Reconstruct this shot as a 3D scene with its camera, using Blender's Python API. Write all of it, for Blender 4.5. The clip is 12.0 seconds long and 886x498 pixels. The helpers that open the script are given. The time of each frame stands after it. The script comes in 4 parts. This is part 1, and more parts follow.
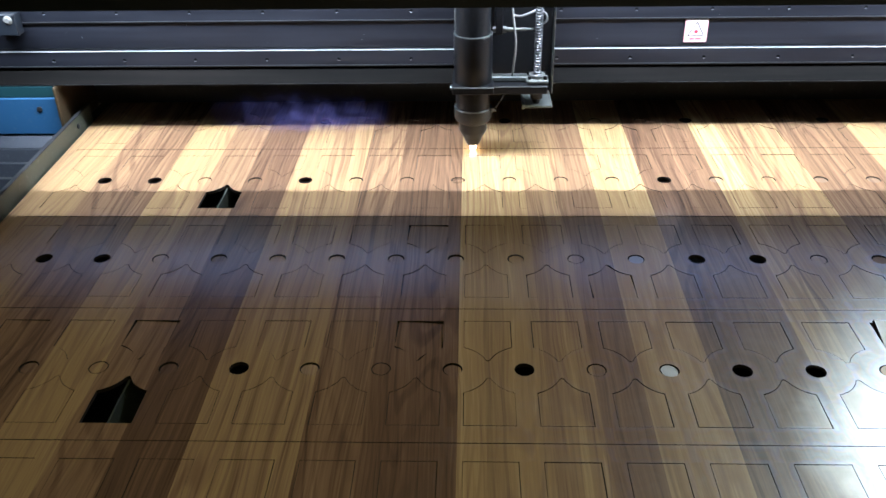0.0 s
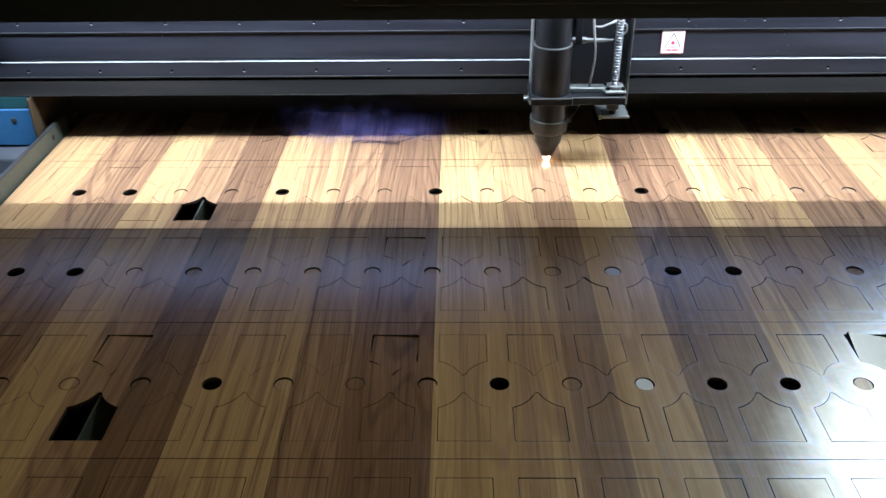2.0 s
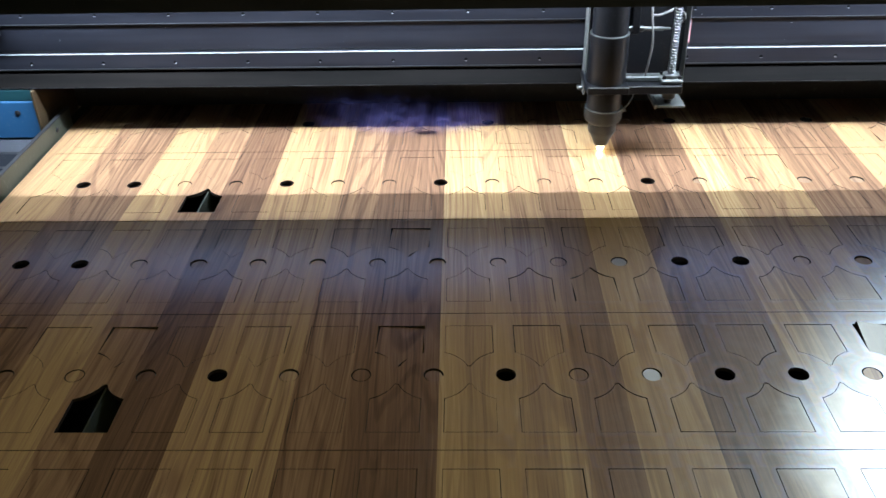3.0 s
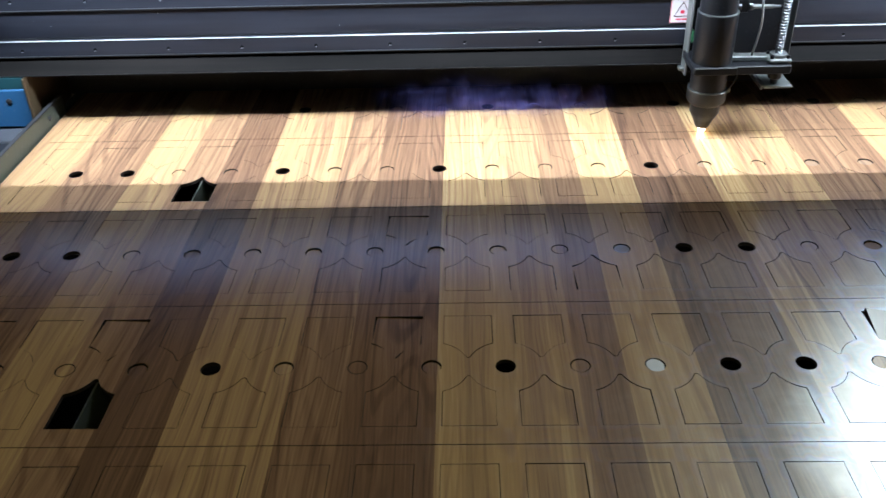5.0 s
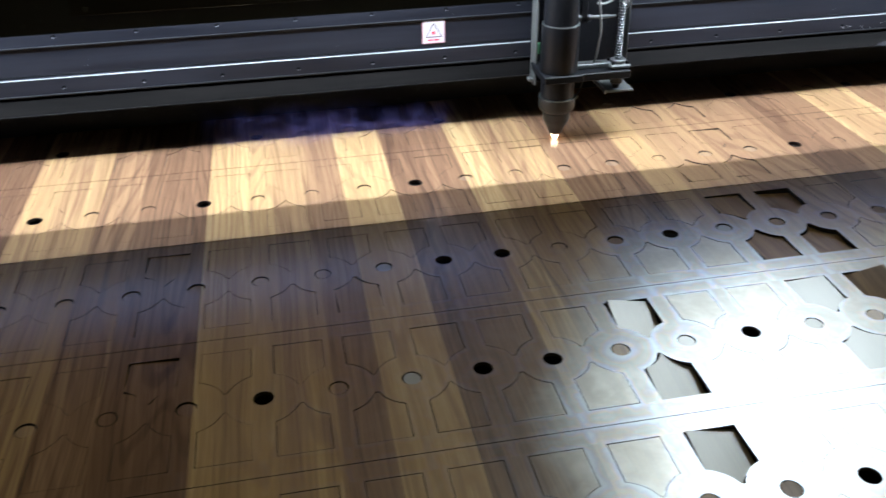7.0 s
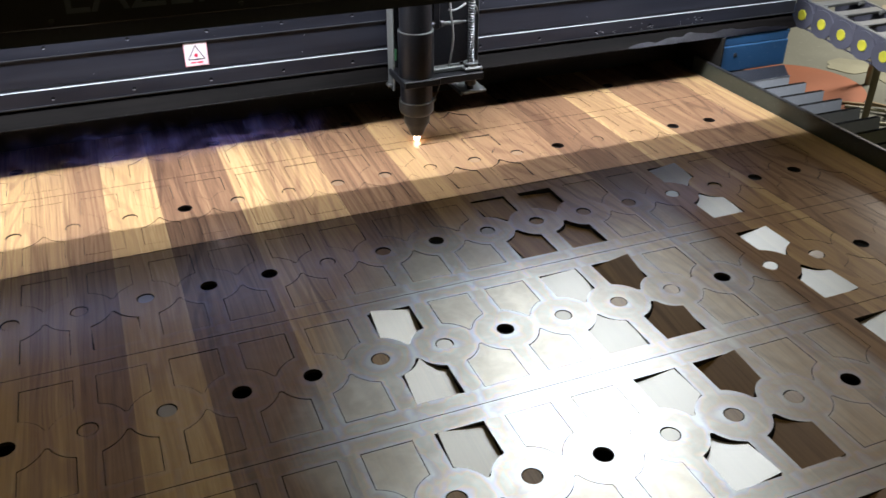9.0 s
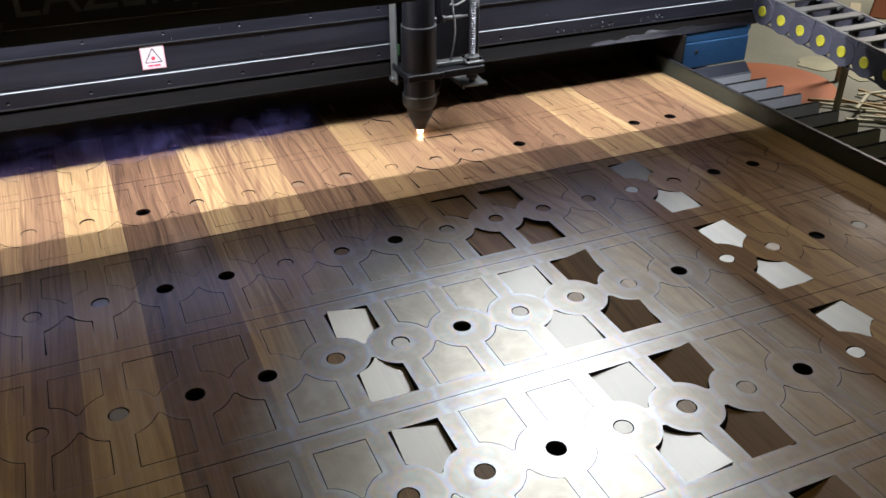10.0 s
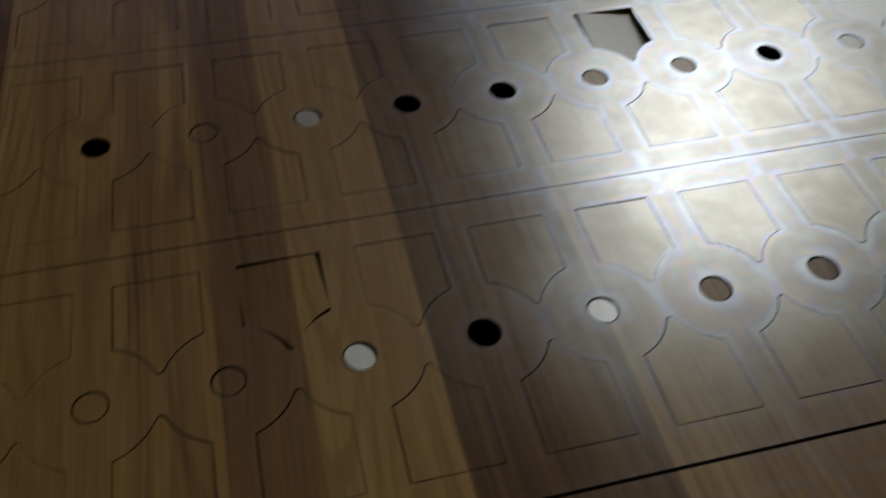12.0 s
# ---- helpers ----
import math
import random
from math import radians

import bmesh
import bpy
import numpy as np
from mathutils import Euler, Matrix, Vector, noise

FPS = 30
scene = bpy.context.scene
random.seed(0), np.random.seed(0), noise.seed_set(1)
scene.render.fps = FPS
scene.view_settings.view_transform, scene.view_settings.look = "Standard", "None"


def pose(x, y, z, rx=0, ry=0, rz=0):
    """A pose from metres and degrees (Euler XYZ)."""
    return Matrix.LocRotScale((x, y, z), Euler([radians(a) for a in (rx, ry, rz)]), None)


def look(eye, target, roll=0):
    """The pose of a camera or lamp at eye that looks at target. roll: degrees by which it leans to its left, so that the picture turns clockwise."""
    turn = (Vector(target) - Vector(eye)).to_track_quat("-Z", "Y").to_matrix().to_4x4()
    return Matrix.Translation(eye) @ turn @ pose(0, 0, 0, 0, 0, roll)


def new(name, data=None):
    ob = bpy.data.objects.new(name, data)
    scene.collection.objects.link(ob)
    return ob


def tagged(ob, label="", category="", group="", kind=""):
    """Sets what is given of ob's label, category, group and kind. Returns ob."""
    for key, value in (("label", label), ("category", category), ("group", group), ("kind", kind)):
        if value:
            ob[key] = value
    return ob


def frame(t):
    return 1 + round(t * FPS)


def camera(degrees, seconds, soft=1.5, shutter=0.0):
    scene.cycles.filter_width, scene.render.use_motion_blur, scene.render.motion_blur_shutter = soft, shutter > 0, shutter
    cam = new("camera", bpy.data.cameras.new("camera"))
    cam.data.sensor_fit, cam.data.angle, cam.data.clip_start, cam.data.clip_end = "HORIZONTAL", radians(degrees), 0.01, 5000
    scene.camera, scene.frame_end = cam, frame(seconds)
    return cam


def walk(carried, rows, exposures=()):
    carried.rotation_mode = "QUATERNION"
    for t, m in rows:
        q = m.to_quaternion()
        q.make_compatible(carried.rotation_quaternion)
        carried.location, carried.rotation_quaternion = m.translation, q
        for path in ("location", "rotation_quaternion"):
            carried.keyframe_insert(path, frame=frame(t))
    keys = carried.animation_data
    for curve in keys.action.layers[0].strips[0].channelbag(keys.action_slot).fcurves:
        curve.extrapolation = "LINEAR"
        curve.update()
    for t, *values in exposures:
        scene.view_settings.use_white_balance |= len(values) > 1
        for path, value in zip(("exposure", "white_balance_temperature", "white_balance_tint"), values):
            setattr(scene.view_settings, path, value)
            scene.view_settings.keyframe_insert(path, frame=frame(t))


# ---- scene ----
cam = camera(54.0, 12.0, shutter=0.5)
PATH = [
    (0, (-0.037, -0.471, 0.39), (-0.102, 1.229, -0.662), -1.1),
    (0.5, (-0.035, -0.472, 0.392), (-0.107, 1.236, -0.647), -1.1),
    (1, (-0.034, -0.469, 0.392), (-0.091, 1.244, -0.639), -0.9),
    (1.5, (-0.029, -0.466, 0.393), (-0.07, 1.244, -0.643), -0.8),
    (2, (-0.029, -0.466, 0.393), (-0.062, 1.242, -0.647), -0.7),
    (2.5, (-0.032, -0.466, 0.392), (-0.067, 1.239, -0.654), -0.7),
    (3, (-0.03, -0.464, 0.39), (-0.073, 1.235, -0.664), -1.1),
    (4.8, (-0.027, -0.45, 0.382), (-0.098, 1.234, -0.694), -1.9),
    (5, (-0.025, -0.449, 0.384), (-0.08, 1.231, -0.7), -1.8),
    (5.5, (-0.017, -0.444, 0.382), (-0.017, 1.239, -0.698), -1.6),
    (6, (-0.003, -0.446, 0.382), (0.088, 1.24, -0.69), -1.3),
    (6.5, (0.017, -0.45, 0.382), (0.214, 1.236, -0.677), -1.1),
    (7, (0.039, -0.457, 0.385), (0.348, 1.22, -0.66), -1.0),
    (7.5, (0.061, -0.461, 0.379), (0.487, 1.198, -0.655), -0.2),
    (7.7, (0.069, -0.462, 0.385), (0.531, 1.175, -0.667), -0.2),
    (9.3, (0.112, -0.486, 0.391), (0.775, 1.106, -0.622), 0.1),
    (9.5, (0.117, -0.489, 0.389), (0.787, 1.103, -0.619), -0.1),
    (10, (0.123, -0.49, 0.387), (0.805, 1.091, -0.63), -0.1),
    (10.5, (0.129, -0.49, 0.379), (0.794, 1.075, -0.673), 0.0),
    (11, (0.127, -0.491, 0.358), (0.728, 1.015, -0.813), 0.5),
    (11.5, (0.107, -0.485, 0.311), (0.587, 0.885, -1.065), 1.3),
    (12, (0.08, -0.477, 0.281), (0.426, 0.79, -1.228), 1.9),
]
walk(cam, [(t, look(eye, target, roll)) for t, eye, target, roll in PATH],
     exposures=[(0.0, 0.14, 5930, 5), (5.5, 0.14, 5930, 5), (6.5, -0.3, 6000, 6), (7.5, -0.35, 6200, 7), (9.5, -0.62, 6750, 14), (10.5, -0.68, 6800, 15), (11.0, -0.80, 6850, 14), (11.5, -1.18, 6800, 13), (12.0, -1.18, 6720, 13)])

# ---- light ----
LED_X0, LED_X1 = -0.60, 0.96
world = bpy.data.worlds.new("workshop_air")
scene.world = world
world.use_nodes = True
world.node_tree.nodes["Background"].inputs[0].default_value = (0.55, 0.62, 0.70, 1)
world.node_tree.nodes["Background"].inputs[1].default_value = 0.028
scene.view_settings.exposure = 0.0


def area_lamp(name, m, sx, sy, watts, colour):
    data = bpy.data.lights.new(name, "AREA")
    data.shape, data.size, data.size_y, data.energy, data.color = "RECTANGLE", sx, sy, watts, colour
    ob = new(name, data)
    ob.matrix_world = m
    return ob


# two rows of diodes inside the gantry hood
for yy, watts in ((0.351, 4.05), (0.3306, 6.9)):
    area_lamp("diode_light", pose((LED_X0 + LED_X1) / 2, yy, 0.2305), LED_X1 - LED_X0, 0.0018, watts, (0.84, 0.905, 1.0))
# a work light, placed from its reflection in the board
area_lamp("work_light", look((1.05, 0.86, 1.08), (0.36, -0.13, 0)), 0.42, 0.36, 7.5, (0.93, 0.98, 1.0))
# two unseen fill lamps, added to brighten the front wood and floor clutter
area_lamp("fill_light", pose(0.2, -0.9, 2.6), 1.2, 0.3, 11.4, (1.0, 0.885, 0.33))
area_lamp("fill_light", pose(3.9, 2.1, 1.0), 0.9, 0.25, 122.0, (1.0, 0.95, 0.85))


# ---- materials ----
class Tree:
    """A short way to write node trees."""

    def __init__(self, name):
        self.mat = bpy.data.materials.new(name)
        self.mat.use_nodes = True
        self.nt = self.mat.node_tree
        self.bsdf = self.nt.nodes["Principled BSDF"]

    def node(self, kind, **props):
        n = self.nt.nodes.new(kind)
        for k, v in props.items():
            setattr(n, k, v)
        return n

    def put(self, socket, value):
        if isinstance(value, bpy.types.NodeSocket):
            self.nt.links.new(value, socket)
        elif isinstance(value, tuple) and len(value) == 3 and socket.type == "RGBA":
            socket.default_value = (*value, 1)
        else:
            socket.default_value = value

    def math(self, op, a, b=0.0, c=0.0):
        n = self.node("ShaderNodeMath", operation=op)
        for s, v in zip(n.inputs, (a, b, c)):
            self.put(s, v)
        return n.outputs[0]

    def step(self, value, lo, hi, a=0.0, b=1.0):
        n = self.node("ShaderNodeMapRange", interpolation_type="SMOOTHSTEP")
        for s, v in zip(n.inputs[:5], (value, lo, hi, a, b)):
            self.put(s, v)
        return n.outputs[0]

    def mix(self, f, a, b, mode="MIX"):
        n = self.node("ShaderNodeMix", data_type="RGBA", blend_type=mode)
        self.put(n.inputs[0], f), self.put(n.inputs[6], a), self.put(n.inputs[7], b)
        return n.outputs[2]

    def noise(self, vec, scale, detail=3.0, rough=0.55, distort=0.0):
        n = self.node("ShaderNodeTexNoise")
        if vec is not None:
            self.put(n.inputs["Vector"], vec)
        for k, v in (("Scale", scale), ("Detail", detail), ("Roughness", rough), ("Distortion", distort)):
            self.put(n.inputs[k], v)
        return n.outputs["Fac"]

    def scaled(self, vec, sx, sy, sz):
        n = self.node("ShaderNodeVectorMath", operation="MULTIPLY")
        self.put(n.inputs[0], vec)
        n.inputs[1].default_value = (sx, sy, sz)
        return n.outputs[0]

    def place(self):
        return self.node("ShaderNodeNewGeometry").outputs["Position"]

    def local(self):
        return self.node("ShaderNodeTexCoord").outputs["Object"]

    def ramp(self, f, stops, mode="LINEAR"):
        n = self.node("ShaderNodeValToRGB")
        n.color_ramp.interpolation = mode
        el = n.color_ramp.elements
        while len(el) < len(stops):
            el.new(0.5)
        for e, (p, v) in zip(el, stops):
            e.position = p
            e.color = (v, v, v, 1) if isinstance(v, float) else (*v, 1)
        self.put(n.inputs[0], f)
        return n.outputs[0]

    def bump(self, height, strength, distance):
        n = self.node("ShaderNodeBump")
        self.put(n.inputs["Strength"], strength), self.put(n.inputs["Distance"], distance), self.put(n.inputs["Height"], height)
        self.put(self.bsdf.inputs["Normal"], n.outputs[0])

    def set(self, **kw):
        names = {"colour": "Base Color", "rough": "Roughness", "metal": "Metallic", "spec": "Specular IOR Level", "alpha": "Alpha",
                 "glow": "Emission Color", "power": "Emission Strength", "coat": "Coat Weight", "coat_rough": "Coat Roughness"}
        for k, v in kw.items():
            self.put(self.bsdf.inputs[names[k]], v)
        return self.mat


PITCH, STRIP = 0.05, 0.1436

# printed planks of the veneer: where each begins, how light it is, and how strongly it is figured
PLANKS = [(-0.500, 0.60, 0.4), (-0.466, 0.76, 0.3), (-0.412, 0.50, 0.5), (-0.381, 0.36, 0.6), (-0.342, 0.80, 0.3), (-0.300, 0.52, 0.5), (-0.264, 0.21, 0.4),
          (-0.220, 0.74, 0.7), (-0.161, 0.77, 0.5), (-0.146, 0.48, 0.8), (-0.111, 0.27, 0.5), (-0.049, 0.85, 0.4), (0.012, 0.74, 0.8), (0.046, 0.52, 0.6),
          (0.077, 0.92, 0.2), (0.128, 0.30, 0.5), (0.165, 0.34, 0.6), (0.199, 0.92, 0.6), (0.225, 0.72, 0.65), (0.291, 0.42, 0.5), (0.365, 0.86, 0.3),
          (0.402, 0.66, 0.6), (0.460, 0.54, 0.7), (0.540, 0.30, 0.5), (0.585, 0.46, 0.4), (0.626, 0.90, 0.2), (0.632, 0.72, 0.6), (0.680, 0.94, 0.2),
          (0.687, 0.50, 0.5), (0.735, 0.42, 0.6), (0.786, 0.74, 0.3), (0.812, 0.82, 0.4)]


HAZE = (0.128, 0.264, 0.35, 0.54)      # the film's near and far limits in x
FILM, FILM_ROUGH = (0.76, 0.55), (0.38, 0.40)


def veneer(name, filmed, coat=0.0):
    """Printed walnut planks; filmed: whether the cutting smoke has settled on them; coat: gloss of loose pieces, set by
    how lit each shows.
    """
    t = Tree(name)
    at = t.place()
    sep = t.node("ShaderNodeSeparateXYZ")
    t.put(sep.inputs[0], at)
    x, y = sep.outputs[0], sep.outputs[1]
    # plank edges waver a little along the board
    slow = t.noise(t.scaled(at, 9, 1.6, 0), 1.0, 2.0)
    wob = t.math("MULTIPLY_ADD", slow, 0.004, -0.002)
    f = t.math("DIVIDE", t.math("ADD", t.math("ADD", x, 0.5), wob), 1.4)
    pick = random.Random(21)
    stops = [(min(1, max(0, (a + 0.5) / 1.4)), (v, g if a < 0.36 else 0.4 * g, pick.random())) for a, v, g in PLANKS]
    plank = t.node("ShaderNodeSeparateColor")
    t.put(plank.inputs[0], t.ramp(f, stops, "CONSTANT"))
    tone, figure, own = plank.outputs
    # each plank is cut from another place of the tree
    shift = t.node("ShaderNodeCombineXYZ")
    t.put(shift.inputs[0], t.math("MULTIPLY", own, 3.7)), t.put(shift.inputs[1], t.math("MULTIPLY", own, 11.0)), t.put(shift.inputs[2], t.math("MULTIPLY", own, 5.0))
    moved = t.node("ShaderNodeVectorMath", operation="ADD")
    t.put(moved.inputs[0], at), t.put(moved.inputs[1], shift.outputs[0])
    wood = moved.outputs[0]
    wsep = t.node("ShaderNodeSeparateXYZ")
    t.put(wsep.inputs[0], wood)
    # grain: fine pores, meandering streaks, arches
    meander = t.noise(t.scaled(wood, 13, 2.6, 1), 1.0, 3.0)
    comb = t.node("ShaderNodeCombineXYZ")
    t.put(comb.inputs[0], t.math("ADD", wsep.outputs[0], t.math("MULTIPLY_ADD", meander, 0.030, -0.015)))
    t.put(comb.inputs[1], wsep.outputs[1]), t.put(comb.inputs[2], wsep.outputs[2])
    warp = comb.outputs[0]
    fine = t.noise(t.scaled(wood, 900, 30, 1), 1.0, 5.0, 0.6)
    streak = t.noise(t.scaled(warp, 105, 1.3, 1), 1.0, 4.0, 0.62)
    thin = t.noise(t.scaled(warp, 380, 3.4, 1), 1.0, 3.0, 0.6)
    patch = t.noise(t.scaled(wood, 16, 3.0, 1), 1.0, 3.0)
    v = t.math("MULTIPLY_ADD", tone, 0.90, 0.06)
    v = t.math("ADD", v, t.math("MULTIPLY", t.math("SUBTRACT", streak, 0.5), t.math("MULTIPLY_ADD", figure, 0.68, 0.22)))
    v = t.math("ADD", v, t.math("MULTIPLY", t.math("SUBTRACT", thin, 0.5), t.math("MULTIPLY_ADD", figure, 0.50, 0.17)))
    # pores: short crisp dark and pale lines along the grain
    pore = t.noise(t.scaled(warp, 640, 7, 1), 1.0, 2.0, 0.5)
    pores = t.math("SUBTRACT", t.step(pore, 0.30, 0.44, 0.5, 0.0), t.step(pore, 0.55, 0.68))
    v = t.math("ADD", v, t.math("MULTIPLY", pores, t.math("MULTIPLY_ADD", figure, 0.18, 0.05)))
    # arched growth rings, drawn as dark lines that come and go
    arch = t.noise(t.scaled(warp, 15, 1.5, 1), 1.0, 1.5, 0.4, 0.2)
    rings = t.step(t.math("SINE", t.math("MULTIPLY", t.math("ADD", arch, t.math("MULTIPLY", wsep.outputs[0], 2.0)), 130.0)), 0.25, 1.0)
    rings = t.math("MULTIPLY", rings, t.step(patch, 0.36, 0.62))
    v = t.math("ADD", v, t.math("MULTIPLY_ADD", rings, -0.18, 0.035))
    v = t.math("ADD", v, t.math("MULTIPLY_ADD", fine, 0.30, -0.15))
    v = t.math("ADD", v, t.math("MULTIPLY_ADD", patch, 0.30, -0.15))
    col = t.ramp(v, [(0.0, (0.074, 0.042, 0.028)), (0.30, (0.184, 0.102, 0.062)), (0.60, (0.318, 0.186, 0.107)), (0.88, (0.465, 0.294, 0.143)), (1.0, (0.57, 0.39, 0.20))])
    dark = t.step(t.noise(t.scaled(warp, 210, 2.6, 1), 1.0, 2.0, 0.5, 0.25), 0.57, 0.68)
    col = t.mix(t.math("MULTIPLY", dark, t.math("MULTIPLY_ADD", figure, 0.46, 0.06)), col, (0.10, 0.058, 0.040))
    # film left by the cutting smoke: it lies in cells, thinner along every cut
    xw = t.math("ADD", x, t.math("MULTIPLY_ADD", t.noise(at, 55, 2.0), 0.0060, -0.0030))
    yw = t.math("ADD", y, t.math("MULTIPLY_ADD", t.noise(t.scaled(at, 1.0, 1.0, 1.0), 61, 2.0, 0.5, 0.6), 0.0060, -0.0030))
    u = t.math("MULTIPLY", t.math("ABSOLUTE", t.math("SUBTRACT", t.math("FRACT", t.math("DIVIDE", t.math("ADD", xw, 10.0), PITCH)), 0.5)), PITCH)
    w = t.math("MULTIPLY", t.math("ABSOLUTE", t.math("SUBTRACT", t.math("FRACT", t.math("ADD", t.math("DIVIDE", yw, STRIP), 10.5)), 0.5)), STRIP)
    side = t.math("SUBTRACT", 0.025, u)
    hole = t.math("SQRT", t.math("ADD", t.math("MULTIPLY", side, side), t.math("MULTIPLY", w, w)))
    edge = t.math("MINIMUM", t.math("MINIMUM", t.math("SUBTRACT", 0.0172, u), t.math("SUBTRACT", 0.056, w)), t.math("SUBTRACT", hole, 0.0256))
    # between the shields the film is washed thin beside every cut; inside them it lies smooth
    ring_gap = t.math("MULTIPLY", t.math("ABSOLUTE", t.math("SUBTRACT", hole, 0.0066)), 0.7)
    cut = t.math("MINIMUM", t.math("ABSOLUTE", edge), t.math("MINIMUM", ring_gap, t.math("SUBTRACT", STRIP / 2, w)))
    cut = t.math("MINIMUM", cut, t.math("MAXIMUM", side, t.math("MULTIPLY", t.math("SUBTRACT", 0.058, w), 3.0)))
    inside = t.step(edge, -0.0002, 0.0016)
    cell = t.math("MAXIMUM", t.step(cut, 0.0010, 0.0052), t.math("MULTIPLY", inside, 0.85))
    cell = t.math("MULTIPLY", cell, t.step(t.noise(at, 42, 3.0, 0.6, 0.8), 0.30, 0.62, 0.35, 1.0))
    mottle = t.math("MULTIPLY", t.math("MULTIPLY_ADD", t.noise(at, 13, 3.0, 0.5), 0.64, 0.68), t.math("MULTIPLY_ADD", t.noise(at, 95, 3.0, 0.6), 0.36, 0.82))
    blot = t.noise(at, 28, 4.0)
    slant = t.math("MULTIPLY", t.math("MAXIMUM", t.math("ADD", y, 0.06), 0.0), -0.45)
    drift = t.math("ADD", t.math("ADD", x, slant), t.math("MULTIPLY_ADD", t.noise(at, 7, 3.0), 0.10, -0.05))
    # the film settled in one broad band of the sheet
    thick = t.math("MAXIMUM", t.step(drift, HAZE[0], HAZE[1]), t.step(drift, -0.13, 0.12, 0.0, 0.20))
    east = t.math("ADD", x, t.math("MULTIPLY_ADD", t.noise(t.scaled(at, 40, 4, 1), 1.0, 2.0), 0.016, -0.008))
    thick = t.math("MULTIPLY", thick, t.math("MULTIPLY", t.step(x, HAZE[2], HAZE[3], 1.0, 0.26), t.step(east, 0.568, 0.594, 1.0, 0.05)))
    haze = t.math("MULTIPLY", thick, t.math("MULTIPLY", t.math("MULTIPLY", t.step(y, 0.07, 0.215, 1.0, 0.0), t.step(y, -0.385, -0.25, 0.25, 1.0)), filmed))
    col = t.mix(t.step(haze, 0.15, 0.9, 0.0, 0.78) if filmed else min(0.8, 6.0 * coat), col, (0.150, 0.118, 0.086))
    rough = t.math("ADD", 0.20 if filmed else 0.25, t.math("MULTIPLY_ADD", blot, 0.08, -0.04))
    t.set(colour=col, rough=rough, spec=t.math("MULTIPLY_ADD", haze, -0.50, 0.70) if filmed else 0.3)
    t.put(t.bsdf.inputs["Specular Tint"], (1.0, 0.97, 0.92))
    if filmed:
        t.bump(t.math("ADD", fine, streak), t.math("MULTIPLY_ADD", haze, -0.10, 0.10), 0.0004)
    gloss, over = t.node("ShaderNodeBsdfGlossy"), t.node("ShaderNodeMixShader")
    if not filmed:
        # loose pieces: one even gloss, stronger on the copies that stand for lit pieces
        t.put(gloss.inputs["Color"], (0.94, 0.98, 0.96)), t.put(gloss.inputs["Roughness"], 0.39), t.put(over.inputs[0], coat)
    else:
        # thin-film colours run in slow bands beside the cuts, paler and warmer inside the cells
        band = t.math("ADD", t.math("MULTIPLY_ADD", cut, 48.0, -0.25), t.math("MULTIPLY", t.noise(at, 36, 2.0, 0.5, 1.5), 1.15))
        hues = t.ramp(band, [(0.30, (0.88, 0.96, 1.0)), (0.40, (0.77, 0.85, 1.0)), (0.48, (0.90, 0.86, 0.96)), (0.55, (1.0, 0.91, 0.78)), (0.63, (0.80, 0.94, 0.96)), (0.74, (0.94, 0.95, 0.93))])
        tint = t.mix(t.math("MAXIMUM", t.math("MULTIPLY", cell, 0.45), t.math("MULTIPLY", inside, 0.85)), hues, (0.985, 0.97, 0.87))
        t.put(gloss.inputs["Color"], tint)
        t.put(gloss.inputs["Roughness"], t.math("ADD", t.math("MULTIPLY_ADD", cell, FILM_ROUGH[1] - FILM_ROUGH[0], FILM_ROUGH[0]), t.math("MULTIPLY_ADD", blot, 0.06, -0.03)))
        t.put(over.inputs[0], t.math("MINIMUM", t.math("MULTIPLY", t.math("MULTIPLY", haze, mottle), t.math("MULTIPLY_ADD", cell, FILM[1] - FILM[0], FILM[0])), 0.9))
    t.nt.links.new(t.bsdf.outputs[0], over.inputs[1]), t.nt.links.new(gloss.outputs[0], over.inputs[2])
    t.nt.links.new(over.outputs[0], t.nt.nodes["Material Output"].inputs[0])
    return t.mat


def charred():
    t = Tree("charred_edge")
    n = t.noise(t.local(), 700, 3.0)
    return t.set(colour=t.ramp(n, [(0.3, (0.008, 0.006, 0.005)), (0.8, (0.035, 0.022, 0.015))]), rough=0.85, spec=0.2)


def painted(name, colour, rough, wear=0.25, scale=60, metal=0.0, spec=0.5, bump=0.15):
    """Paint, plastic or metal with dust and rubbed patches."""
    t = Tree(name)
    at = t.local()
    big = t.noise(at, scale * 0.12, 4.0)
    fine = t.noise(at, scale * 6, 4.0, 0.65)
    grey = sum(colour) / 3
    pale = tuple(min(1, c * 0.6 + grey * 0.4 + 0.05) for c in colour)
    deep = tuple(c * 0.6 for c in colour)
    col = t.mix(t.step(big, 0.35, 0.75), deep, colour)
    col = t.mix(t.math("MULTIPLY", t.step(fine, 0.55, 0.8), wear), col, pale)
    t.set(colour=col, rough=t.math("ADD", rough - 0.08, t.math("MULTIPLY", big, 0.16)), metal=metal, spec=spec)
    t.bump(fine, bump, 0.0004)
    return t.mat


